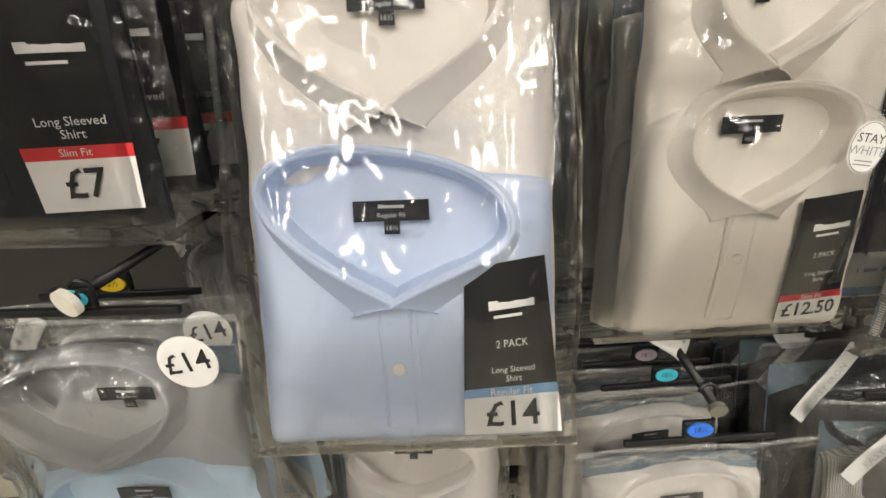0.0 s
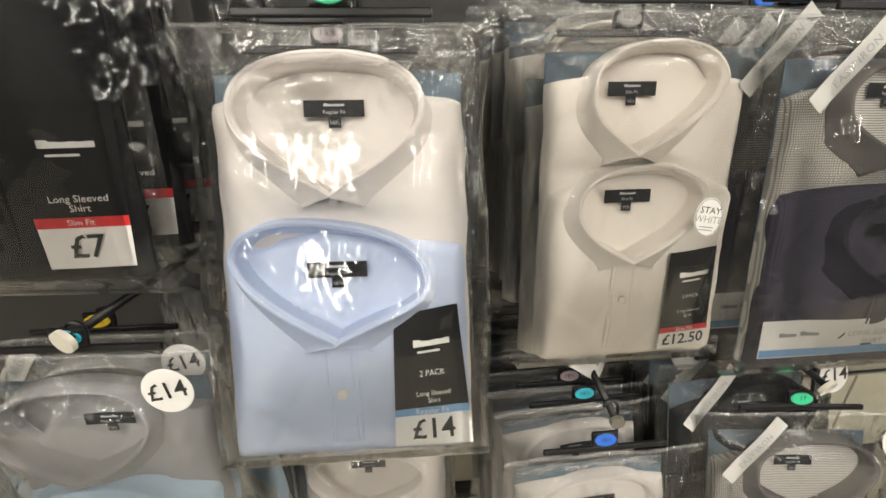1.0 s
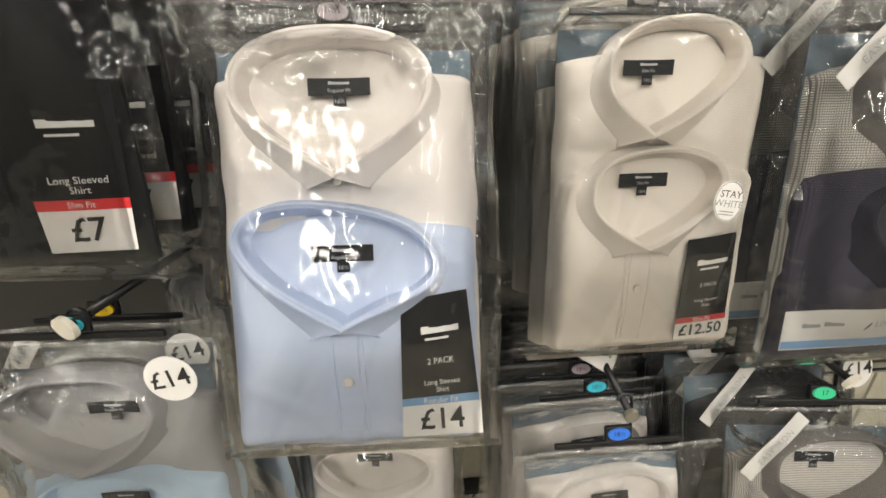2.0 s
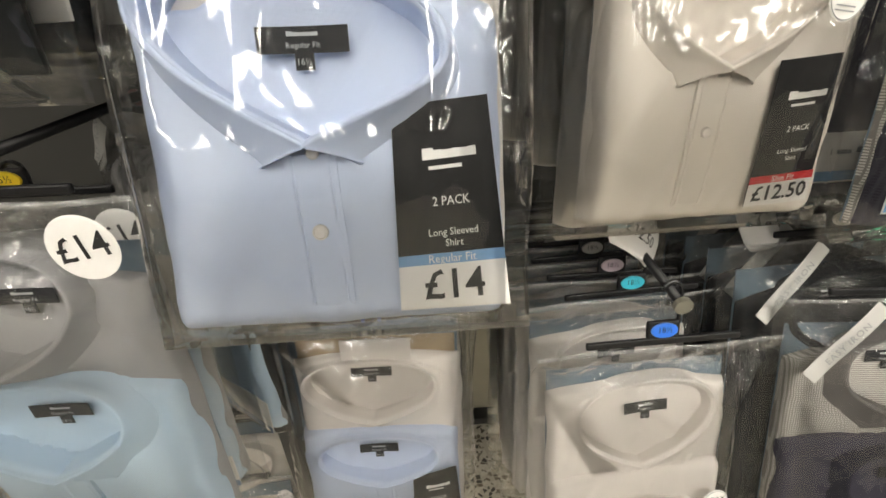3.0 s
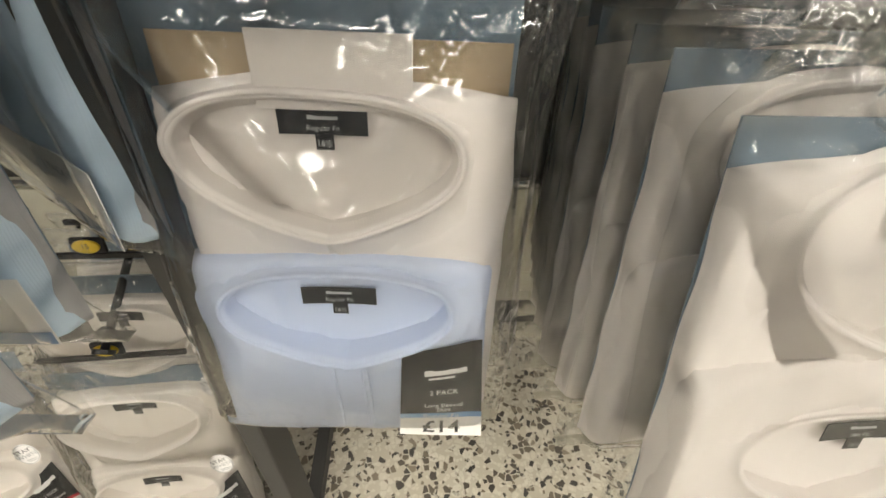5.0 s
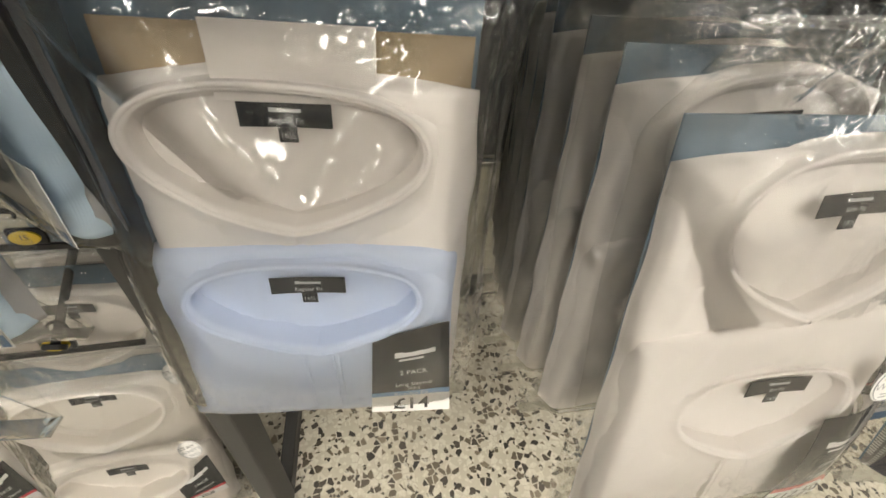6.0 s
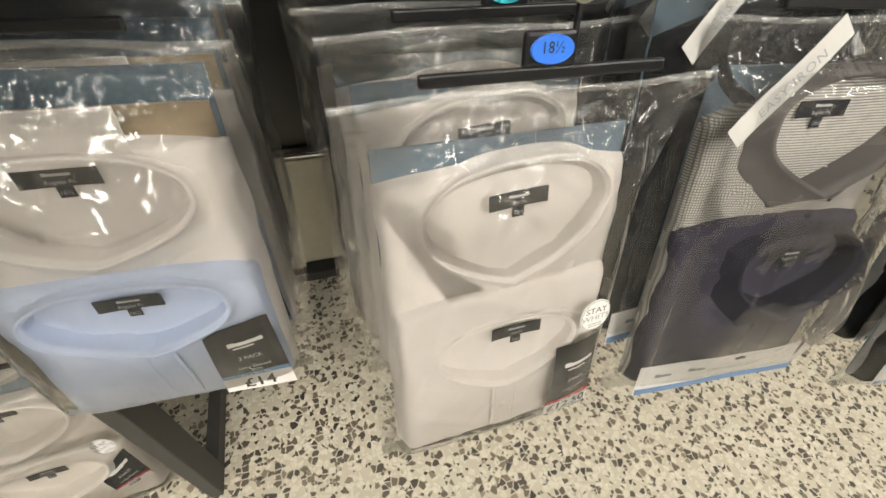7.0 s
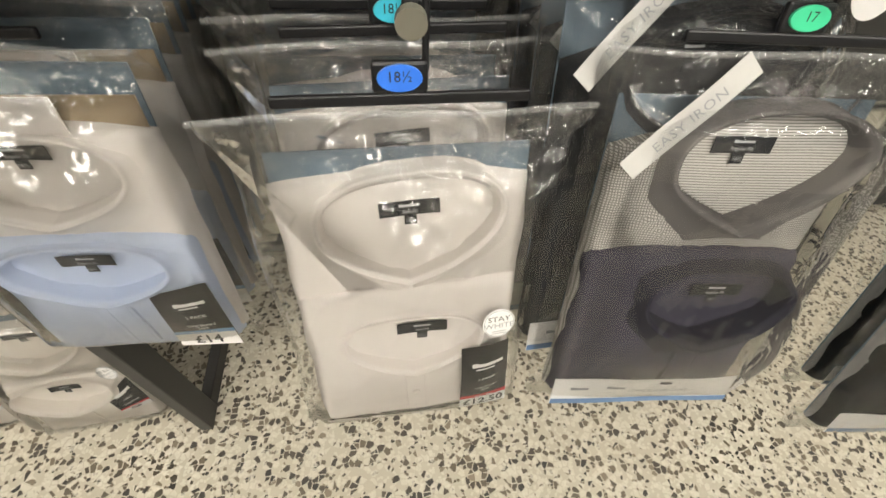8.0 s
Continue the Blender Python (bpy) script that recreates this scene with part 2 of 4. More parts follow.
def smooth_step(a, b, x):
    s = min(1.0, max(0.0, (x - a) / (b - a)))
    return s * s * (3 - 2 * s)


def disc(bm, cx, cz, rx, rz, y0, y1, sides=20, turn=0.0):
    """An oval plate standing in the xz plane, front at y0."""
    ring = []
    for y, k in ((y1, 1.0), (y0 + 0.0004, 1.0), (y0, 0.94)):
        row = []
        for s in range(sides):
            a = 2 * math.pi * s / sides
            x, z = k * rx * math.cos(a), k * rz * math.sin(a)
            row.append(bm.verts.new((cx + x * math.cos(turn) - z * math.sin(turn), y, cz + x * math.sin(turn) + z * math.cos(turn))))
        ring.append(row)
    for a, b in zip(ring, ring[1:]):
        for s in range(sides):
            bm.faces.new((a[s], b[s], b[(s + 1) % sides], a[(s + 1) % sides]))
    bm.faces.new(ring[-1][::-1])
    bm.faces.new(ring[0])
    return bm


def lettering(text, size, place, spacing=1.0, bold=0.0):
    """Flat letters as a bmesh: place(x, z) gives the spot for a point of the text, centred on 0, 0."""
    cu = bpy.data.curves.new("letters", "FONT")
    cu.body, cu.size, cu.align_x, cu.align_y = text, size, "CENTER", "CENTER"
    cu.space_character, cu.resolution_u, cu.offset = spacing, 2, bold
    ob = new("letters", cu)
    bpy.context.view_layer.update()
    me = bpy.data.meshes.new_from_object(ob.evaluated_get(bpy.context.evaluated_depsgraph_get()))
    bm = bmesh.new()
    bm.from_mesh(me)
    for v in bm.verts:
        v.co = place(v.co.x, v.co.y)
    bpy.data.objects.remove(ob)
    bpy.data.curves.remove(cu)
    bpy.data.meshes.remove(me)
    return bm


def bars(widths, height, gap, place):
    """One plain strip with a stepped top, centred, for a mark that is not spelt out."""
    bm = bmesh.new()
    total = sum(widths) + gap * (len(widths) - 1)
    x, outline = -total / 2, [(-total / 2, -height / 2)]
    for k, w in enumerate(widths):
        rise = height * (0.5 if k == 0 else 0.22 + 0.06 * (k % 2)) if len(widths) > 2 else height * 0.5
        outline += [(x, rise), (x + w, rise)]
        x += w + gap
    outline.append((total / 2, -height / 2))
    low, high = outline[0], outline[-1]
    steps = outline[1:-1]
    base = [bm.verts.new(place(p[0], -height / 2)) for p in steps]
    topv = [bm.verts.new(place(*p)) for p in steps]
    for k in range(len(steps) - 1):
        bm.faces.new((base[k], base[k + 1], topv[k + 1], topv[k]))
    return bm


# ---- setting: floor, back of the display, walls, ceiling, lamps ----
def structure(ob, label, category):
    return tagged(ob, label, category, kind="structure")


structure(part("floor", boxed(-4.5, 5.5, -4.5, 1.6, -0.05, 0.0), terrazzo_material()), "cream terrazzo floor with dark stone chips", "floor")
structure(part("wall_north", boxed(-4.5, 5.5, 1.6, 1.75, 0.0, 3.3), PAINT), "plain grey shop wall behind the rack", "wall")
structure(part("wall_south", boxed(-4.5, 5.5, -4.65, -4.5, 0.0, 3.3), PAINT), "plain grey shop wall", "wall")
structure(part("wall_west", boxed(-4.65, -4.5, -4.5, 1.6, 0.0, 3.3), PAINT), "plain grey shop wall", "wall")
structure(part("wall_east", boxed(5.5, 5.65, -4.5, 1.6, 0.0, 3.3), PAINT), "plain grey shop wall", "wall")
structure(part("ceiling", boxed(-4.65, 5.65, -4.65, 1.75, 3.3, 3.4), TILE), "pale grey tiled shop ceiling", "ceiling")


def ceiling_light(x, y, length, width):
    top = tagged(new("ceiling_light"), "lit white linear lamp on the ceiling", "lamp", "ceiling lights")
    top.location = (x, y, 3.3)
    part("housing", boxed(-width, width, -length / 2 - 0.03, length / 2 + 0.03, -0.05, 0.0, bevel=0.008), CARD_WHITE, top)
    part("diffuser", boxed(-width * 0.8, width * 0.8, -length / 2, length / 2, -0.075, -0.052, bevel=0.006), TUBE, top)
    return top


first_lamp = ceiling_light(-2.4, -1.1, 1.5, 0.15)
for x in (-2.4, -0.8, 0.8, 2.4, 4.0):
    for y in (-1.1, -3.3):
        if (x, y) != (-2.4, -1.1):
            copy_thing(first_lamp, pose(x, y, 3.3))

# Back of the rack: a dark board, a chrome trim and a cream plinth panel over a black recess.
display_stand = tagged(new("display_stand"), "dark grey display back board with a cream lower panel", "shop fitting")
display_stand.location = (0.6, 1.28, 0)
part("board", boxed(-1.9, 2.2, 0.0, 0.03, 0.585, 2.3, bevel=0.003), STEEL_GREY, display_stand, "grey powder-coated back board")
for k in range(4):
    x = -1.9 + 1.03 * k
    part("lower_panel", boxed(x, x + 1.02, -0.02, 0.03, 0.225, 0.56, bevel=0.003), PANEL_CREAM, display_stand, "cream laminate panel")
part("trim", tube(bmesh.new(), [(-1.9, -0.022, 0.574), (2.2, -0.022, 0.574)], 0.007, 10), CHROME, display_stand, "chrome trim rail", smooth=True)
part("shelf_lip", boxed(-1.9, 2.2, -0.06, 0.03, 0.195, 0.222, bevel=0.003), RECESS, display_stand, "black shelf lip")
part("kick_board", boxed(-1.9, 2.2, 0.10, 0.13, 0.0, 0.195), RECESS, display_stand, "black recessed kick board")


def upright(x, y):
    top = tagged(new("rack_upright"), "dark grey steel rack upright on a floor foot", "rack post", "rack uprights")
    top.location = (x, y, 0)
    part("post", boxed(-0.028, 0.0, 0.0, 0.062, 0.0, 2.2, bevel=0.0025), STEEL_DARK, top)
    part("foot", boxed(-0.028, 0.0, 0.062, 0.47, 0.002, 0.052, bevel=0.0025), STEEL_DARK, top)
    return top


first_post = upright(0.06, 0.80)
copy_thing(first_post, pose(1.36, 0.80, 0))


# ---- shirts in bags ----
def collar_curve(c, s):
    """The rim of a collar: c = centre, half width, top, tip, squareness of the tip, slant, the tip's own centre."""
    cx, half, top, tip, power, slant, tip_x = c
    a = -math.pi / 2 + 2 * math.pi * s
    co, si = math.cos(a), math.sin(a)
    mid = tip + (top - tip) * MIDDLE
    sign = 1 if co >= 0 else -1
    if si >= 0:
        x, z = half * sign * abs(co) ** crown(power), mid + (top - mid) * si ** 0.92
        shift = 0.0
    else:
        x, z = half * sign * abs(co) ** taper(power), mid - (mid - tip) * -si
        shift = (tip_x - cx) * -si
    return Vector((cx + x + shift, 0, z + slant * x / half * (0.4 + 0.6 * smooth_step(tip, mid, z))))


MIDDLE = 0.62


def crown(power):
    """Squareness of the upper half: low values give a flat back edge."""
    return 0.86 if power < 1.6 else 0.74


def taper(power):
    """How straight the lower sides run to the tip: 2 and more is a V, 1 a half round."""
    return 2.6 - 1.5 * (power - 1.2)


def collar_depth(c, u, v):
    """How far a point lies from the collar's centre, 1 on the rim."""
    cx, half, top, tip, power, slant, tip_x = c
    mid = tip + (top - tip) * MIDDLE
    z = v - mid
    x = (u - cx - (tip_x - cx) * min(1.0, max(0.0, -z / (mid - tip)))) / half
    z -= slant * x
    if z > 0:
        return math.sqrt(abs(x) ** (2 / crown(power)) + (z / (top - mid)) ** 2)
    return math.sqrt(abs(x) ** (2 / taper(power)) + (z / (mid - tip)) ** 2)


def front_of(c, y0, low, proud, near=0.030, far=0.110, fall=0.75):
    """The smooth front of a folded shirt: level at its hem and sides, proud towards the collar's tip."""
    cx, half, top, tip, power, slant, tip_x = c

    def at(u, v):
        g = smooth_step(low, tip, v) if v <= tip else 1 - fall * smooth_step(tip, top, v)
        return y0 - proud * g * (1 - smooth_step(near, far, abs(u - tip_x)))

    return at


def shirt_body(half, v0, v1, front, y0, thick, collar, seed, slope=0.010, shear=0.0, cx=0.0):
    """A folded shirt: a soft pad with rounded edges, press creases and a dip inside the collar."""
    nu, nv = 46, max(24, int((v1 - v0) / 0.0065))

    def spot(i, j):
        u = cx + half * (2 * i - 1)
        edge_top = v1 - slope * abs(2 * i - 1) ** 2.2
        if collar and abs(u - collar[0]) < collar[1]:
            mid = collar[3] + (collar[2] - collar[3]) * MIDDLE
            edge_top = max(edge_top, mid + (collar[2] - mid) * math.sqrt(1 - ((u - collar[0]) / collar[1]) ** 2) - 0.006)
        v = v0 + shear * (2 * i - 1) + (edge_top - v0) * j + 0.0018 * noise.noise((u * 22, seed, j * 3))
        e = min(1 - abs(2 * i - 1), 0.12) / 0.12
        f = min(min(j, 1 - j) * (v1 - v0) / half, 0.12) / 0.12
        at_side, at_end = (1 - math.sqrt(max(0.0, 1 - (1 - q) ** 2)) for q in (e, f))
        y = front(u, v)
        if collar:
            inside = 1 - smooth_step(0.97, 1.05, collar_depth(collar, u, v))
            y = y * (1 - inside) + (y0 + 0.0055 + 0.0014 * noise.noise((u * 20, v * 26, seed))) * inside
        y += min(thick * 0.9, 0.70 * thick * at_side + 0.24 * thick * at_end)
        w = noise.noise((u * 11 + seed, v * 16, seed)) + 0.5 * noise.noise((u * 30, v * 24 + seed, 2 + seed))
        fold = 1 - abs(noise.noise((u * 5 + seed * 2, v * 9 + u * 6, seed + 7)))
        pleat = 1 - abs(noise.noise((u * 14 - v * 8 + seed, v * 4 + u * 3, seed + 11)))
        y -= 0.0010 * w * e + (0.0032 * max(0.0, fold - 0.91) / 0.09 + 0.0026 * max(0.0, pleat - 0.92) / 0.08) * e
        return (u + 0.02 * (u - cx) * (1 - j) + 0.0032 * noise.noise((v * 18, seed, 3)), y, v)

    bm, g = sheet(spot, nu, nv)
    loop = g[0] + [r[-1] for r in g[1:]] + g[-1][-2::-1] + [r[0] for r in g[-2:0:-1]]
    back = [bm.verts.new((p.co.x, y0 + thick, p.co.z)) for p in loop]
    for k in range(len(loop)):
        n = (k + 1) % len(loop)
        bm.faces.new((loop[n], loop[k], back[k], back[n]))
    bm.faces.new(back)
    return bm


# How the outer leaf falls from the rim: share of its width, share of the rim's height.
TURNED_LEAF = ((0.3, 0.70), (0.62, 0.36), (0.92, 0.06), (0.985, 0.0), (1.0, -0.05), (0.99, -0.1))
PLAIN_LEAF = ((0.12, 0.74), (0.28, 0.47), (0.48, 0.23), (0.72, 0.06), (1.0, -0.02))


def collar_mesh(c, front, y0, proud, leaf, inner, points, body_top, back_leaf, seed, edge, steps=96):
    """A turned-down collar: deep inner band, thin rim, outer leaf and two points."""
    bm = bmesh.new()
    rows = []
    plain_leaf = points <= 0.010
    centre = Vector((c[0], 0, c[3] + (c[2] - c[3]) * 0.55))
    for k in range(steps + 1):
        s = 0.006 + 0.988 * k / steps
        p = collar_curve(c, s)
        q = collar_curve(c, s + 0.004) - collar_curve(c, s - 0.004)
        n = Vector((q.z, 0, -q.x)).normalized()
        if n.dot(p - centre) < 0:
            n = -n
        t = min(s, 1 - s)
        near_tip = math.exp(-(t / 0.085) ** 2)
        side = 1 if s < 0.5 else -1
        n_leaf = (n * (1 - near_tip) + Vector((side * 0.95, 0, -0.30)) * near_tip).normalized()
        up = smooth_step(0.05, 0.5, t)
        wob = noise.noise((s * 13, seed, 1))
        rim = y0 - proud * (1.06 - 0.66 * up) - 0.002 - 0.0016 * wob
        over = smooth_step(body_top - 0.022, body_top + 0.002, p.z)
        w = leaf * (0.45 + 0.75 * smooth_step(0.34, 0.10, t)) * (1 - over) + back_leaf * over + points * near_tip + 0.0012 * noise.noise((s * 11, seed, 4))
        if plain_leaf:
            w = (0.007 + 0.027 * smooth_step(0.36, 0.20, t)) * (1 - over) + min(back_leaf, 0.010) * over
            n_leaf = n
        if abs(n_leaf.x) > 0.15:
            w = min(w, max(0.005, (edge - (p.x - c[0]) * math.copysign(1.0, n_leaf.x)) / abs(n_leaf.x)))
        ins = max(0.0050, inner * (0.22 + 0.30 * up) * (1 + 0.12 * noise.noise((s * 8, seed, 8))))
        floor_y = y0 + 0.0035
        row = [bm.verts.new((p.x - n.x * d, y, p.z - n.z * d)) for d, y in [
            (0.0028 + (ins - 0.0028) * f, rim + 0.0016 + (floor_y - rim - 0.0016) * g) for f, g in ((1.25, 1.6), (1.0, 1.0), (0.86, 0.93), (0.60, 0.68), (0.32, 0.34), (0.0, 0.0))] + [
            (0.0023, rim + 0.0022), (0.0018, rim + 0.0010), (0.0009, rim + 0.0002), (0.0, rim), (-0.0012, rim + 0.0003), (-0.0022, rim + 0.0014)]]
        for f, lift in PLAIN_LEAF if plain_leaf else TURNED_LEAF:
            x, z = p.x + n_leaf.x * w * f, p.z + n_leaf.z * w * f
            base = front(x, z) * (1 - over) + (y0 + 0.014) * over
            rest = base + 0.0006 if plain_leaf else base - (0.0008 + 0.0032 * near_tip if lift >= 0 else 0.0004 if lift > -0.08 else -0.004)
            row.append(bm.verts.new((x, rest + (rim + 0.0014 - rest) * max(0.0, lift), z)))
        rows.append(row)
    for a, b in zip(rows, rows[1:]):
        for k in range(len(a) - 1):
            bm.faces.new((a[k], a[k + 1], b[k + 1], b[k]))
    return bm


def neck_label(parent, cx, cz, y, tilt, size, fit_words, width=0.060):
    turn = math.radians(tilt)

    def on(dy):
        return lambda x, z: Vector((cx + x * math.cos(turn) - z * math.sin(turn), y - dy - 0.0012 * (x / 0.03) ** 2, cz + x * math.sin(turn) + z * math.cos(turn)))

    front = on(0.0)
    lab = part("neck_label", slab(lambda i, j: front(width * (i - 0.5), 0.0165 * (j - 0.5)), 6, 1, 0.0006), LABEL, parent, "black woven neck label")
    part("size_tab", slab(lambda i, j: front(0.0125 * (i - 0.5), -0.0083 - 0.0105 * (1 - j)), 2, 1, 0.0006), LABEL, lab, "small black size tab")
    part("label_mark", bars((0.0035, 0.0028, 0.0028, 0.0025, 0.003, 0.0028), 0.0030, 0.0006, lambda x, z: on(0.0009)(x, z + 0.0036)), THREAD, lab, "pale bars of a woven mark")
    part("label_text", lettering(fit_words, 0.0052, lambda x, z: on(0.0009)(x, z - 0.0036)), THREAD, lab, "pale woven words")
    part("size_text", lettering(size, 0.0058, lambda x, z: on(0.0009)(x, z - 0.0138)), THREAD, lab, "pale woven size")


def front_band(parent, mat, cx, v0, v1, front):
    """The button band with its stitched edges."""
    def spot(i, j):
        u, v = cx + 0.034 * (i - 0.5) + 0.001 * math.sin(j * 5), v0 + 0.004 + (v1 - v0 - 0.004) * j
        return (u, front(u, v) - 0.0040 + 0.008 * (1 - smooth_step(0.0, 0.14, j)) - 0.0010 * noise.noise((j * 9, cx * 9, i)) + (0.0009 if 0.10 < min(i, 1 - i) < 0.17 else 0.0), v)

    part("button_band", slab(spot, 22, 28, 0.007), mat, parent)


def button(parent, cx, cz, y, r=0.0055):
    bm = disc(bmesh.new(), cx, cz, r, r, y - 0.0024, y, 16)
    b = part("button", bm, PEARL, parent, "small pearl button")
    part("button_rim", tube(bmesh.new(), [(cx + 0.8 * r * math.cos(q), y - 0.0026, cz + 0.8 * r * math.sin(q)) for q in (2 * math.pi * k / 16 for k in range(17))], 0.0006, 5), PEARL, b)


def quad_place(corners, depths, bow, front):
    """From -0.5..0.5 in both ways to a spot on a four-cornered card: corners from the upper left, clockwise."""
    tl, tr, br, bl = (Vector((c[0], d, c[1])) for c, d in zip(corners, depths))

    def at(a, b):
        a, b = a + 0.5, b + 0.5
        p = (bl * (1 - a) + br * a) * (1 - b) + (tl * (1 - a) + tr * a) * b
        p.y = min(p.y - bow * (1 - (2 * a - 1) ** 2), front(p.x, p.z) - 0.0062)
        return p

    return at


def price_tag(parent, corners, depths, front, price, line, fit_words, white_share, lines, stripe_share=0.055):
    """A black card tag with a coloured line and a white price panel."""
    at = quad_place(corners, depths, 0.002, front)
    tall = (Vector(corners[0]) - Vector(corners[3])).length
    wide = (Vector(corners[3]) - Vector(corners[2])).length
    cut = white_share - 0.5

    def face(a0, a1, b0, b1, lift, nu=6, nv=2):
        return slab(lambda i, j: at(a0 + (a1 - a0) * i, b0 + (b1 - b0) * j) - Vector((0, lift, 0)), nu, nv, 0.0004)

    card = part("price_tag", face(-0.5, 0.5, -0.5, 0.5, 0.0, 8, 6), CARD_BLACK, parent, "black card price tag")
    part("price_panel", face(-0.5, 0.5, -0.5, cut, 0.0009), CARD_WHITE, card, "white price panel")
    part("stripe", face(-0.5, 0.5, cut, cut + stripe_share, 0.0011), line, card, "coloured stripe")

    def spot(a, b, lift=0.0021):
        return lambda x, z: at(a + x / wide, b + z / tall) - Vector((0, lift, 0))

    part("price", lettering(price, min(0.034, tall * white_share * 0.92), spot(0.0, (-0.5 + cut) / 2 + 0.005), bold=0.0004), INK_BLACK, card, "black printed price")
    part("stripe_text", lettering(fit_words, 0.0085, spot(0.0, cut + stripe_share / 2)), INK_WHITE, card, "white printed words")
    part("tag_mark", bars((0.0085, 0.006, 0.0065, 0.005, 0.006, 0.006), 0.0075, 0.0012, spot(0.05, 0.27)), INK_WHITE, card, "white bars of a printed mark")
    part("tag_submark", bars((0.014, 0.012), 0.0024, 0.001, spot(0.0, 0.205)), INK_WHITE, card, "small white bar")
    for words, b, size in lines:
        part("tag_text", lettering(words, size, spot(0.03, b)), INK_WHITE, card, "white printed words")


def hanger(parent, v, y, chip, words, reach=0.04):
    """A black clip hanger with a size chip and a hook."""
    bm = boxed(-0.097, 0.097, y - 0.003, y + 0.003, v - 0.0045, v + 0.0045, bevel=0.0018)
    box(bm, -0.023, 0.018, y - 0.0036, y + 0.0034, v + 0.004, v + 0.027, bevel=0.003)
    pts = [(0.016, y, v + min(0.020, reach - 0.008)), (0.017, y, v + reach - 0.006)] + [(0.006 + 0.011 * math.cos(radians(a)), y, v + reach + 0.011 * math.sin(radians(a))) for a in range(0, 200, 25)]
    tube(bm, pts, 0.0026, 6)
    h = part("hanger", bm, PLASTIC, parent, "black plastic clip hanger")
    c = part("size_chip", disc(bmesh.new(), -0.003, v + 0.0155, 0.0165, 0.0095, y - 0.0062, y - 0.002, 20), CHIPS[chip], h, "coloured plastic size chip")
    part("chip_text", lettering(words, 0.0105, lambda x, z: Vector((x - 0.003, y - 0.0066, v + 0.0165 + z))), INK_BLACK, h, "dark printed size")
    return c


def bag_meshes(parent, half, top, shirt_top, fronts, hang_y, seed, skirt=0.022, film=FILM):
    """A clear bag: creased front, flat back, pressed side seams and a sealed top."""
    def spot(i, j):
        a = 2 * i - 1
        v = -skirt + (top + skirt) * j
        flare = 1 + 0.05 * smooth_step(0.80, 1.0, j) - 0.015 * math.sin(j * 9 + seed)
        u = half * a * flare + 0.002 * noise.noise((v * 14, seed, 9))
        side = smooth_step(1.0, 0.80, abs(a))
        low = smooth_step(-skirt, 0.012, v)
        over = 1 - smooth_step(shirt_top - 0.005, shirt_top + 0.045, v)
        taut = min(f(u, v) for f in fronts) - 0.0095
        y = 0.020 + (taut - 0.020) * side * low * (0.25 + 0.75 * over)
        y += (hang_y - y) * smooth_step(shirt_top + 0.012, top, v)
        loose = 0.35 + 0.9 * (1 - over) + 0.5 * (1 - side)
        n1 = noise.noise((u * 26 + seed, v * 12, seed))
        n2 = abs(noise.noise((u * 60, v * 36 + seed, seed + 3)))
        y -= side * low * loose * (0.0020 * n1 + 0.0030 * n2)
        y -= (1 - over) * side * 0.0035 * (1 - smooth_step(0.9, 1.0, j)) * math.sin(u * 95 + 3 * n1 + seed)
        return (u, y, v)

    bm, g = sheet(spot, 60, 84)
    loop = g[0] + [r[-1] for r in g[1:]] + g[-1][-2::-1] + [r[0] for r in g[-2:0:-1]]
    rear = [bm.verts.new((p.co.x, 0.0335 + (hang_y + 0.004 - 0.0335) * smooth_step(shirt_top, top, p.co.z), p.co.z)) for p in loop]
    for k in range(len(loop)):
        n = (k + 1) % len(loop)
        bm.faces.new((loop[n], loop[k], rear[k], rear[n]))
    bm.faces.new(rear)
    b = part("bag", bm, film, parent, "clear creased plastic bag", smooth=True)
    rim = bmesh.new()
    sheet(lambda i, j: (half * 1.05 * (2 * i - 1), hang_y + 0.001 + 0.002 * math.sin(i * 17 + seed) - 0.003 * math.sin(math.pi * j), top - 0.003 + 0.0055 * j + 0.0015 * math.sin(i * 9 + seed)), 24, 2, rim)
    part("seal", rim, SEAL, b, "pressed plastic seal strip", smooth=True)


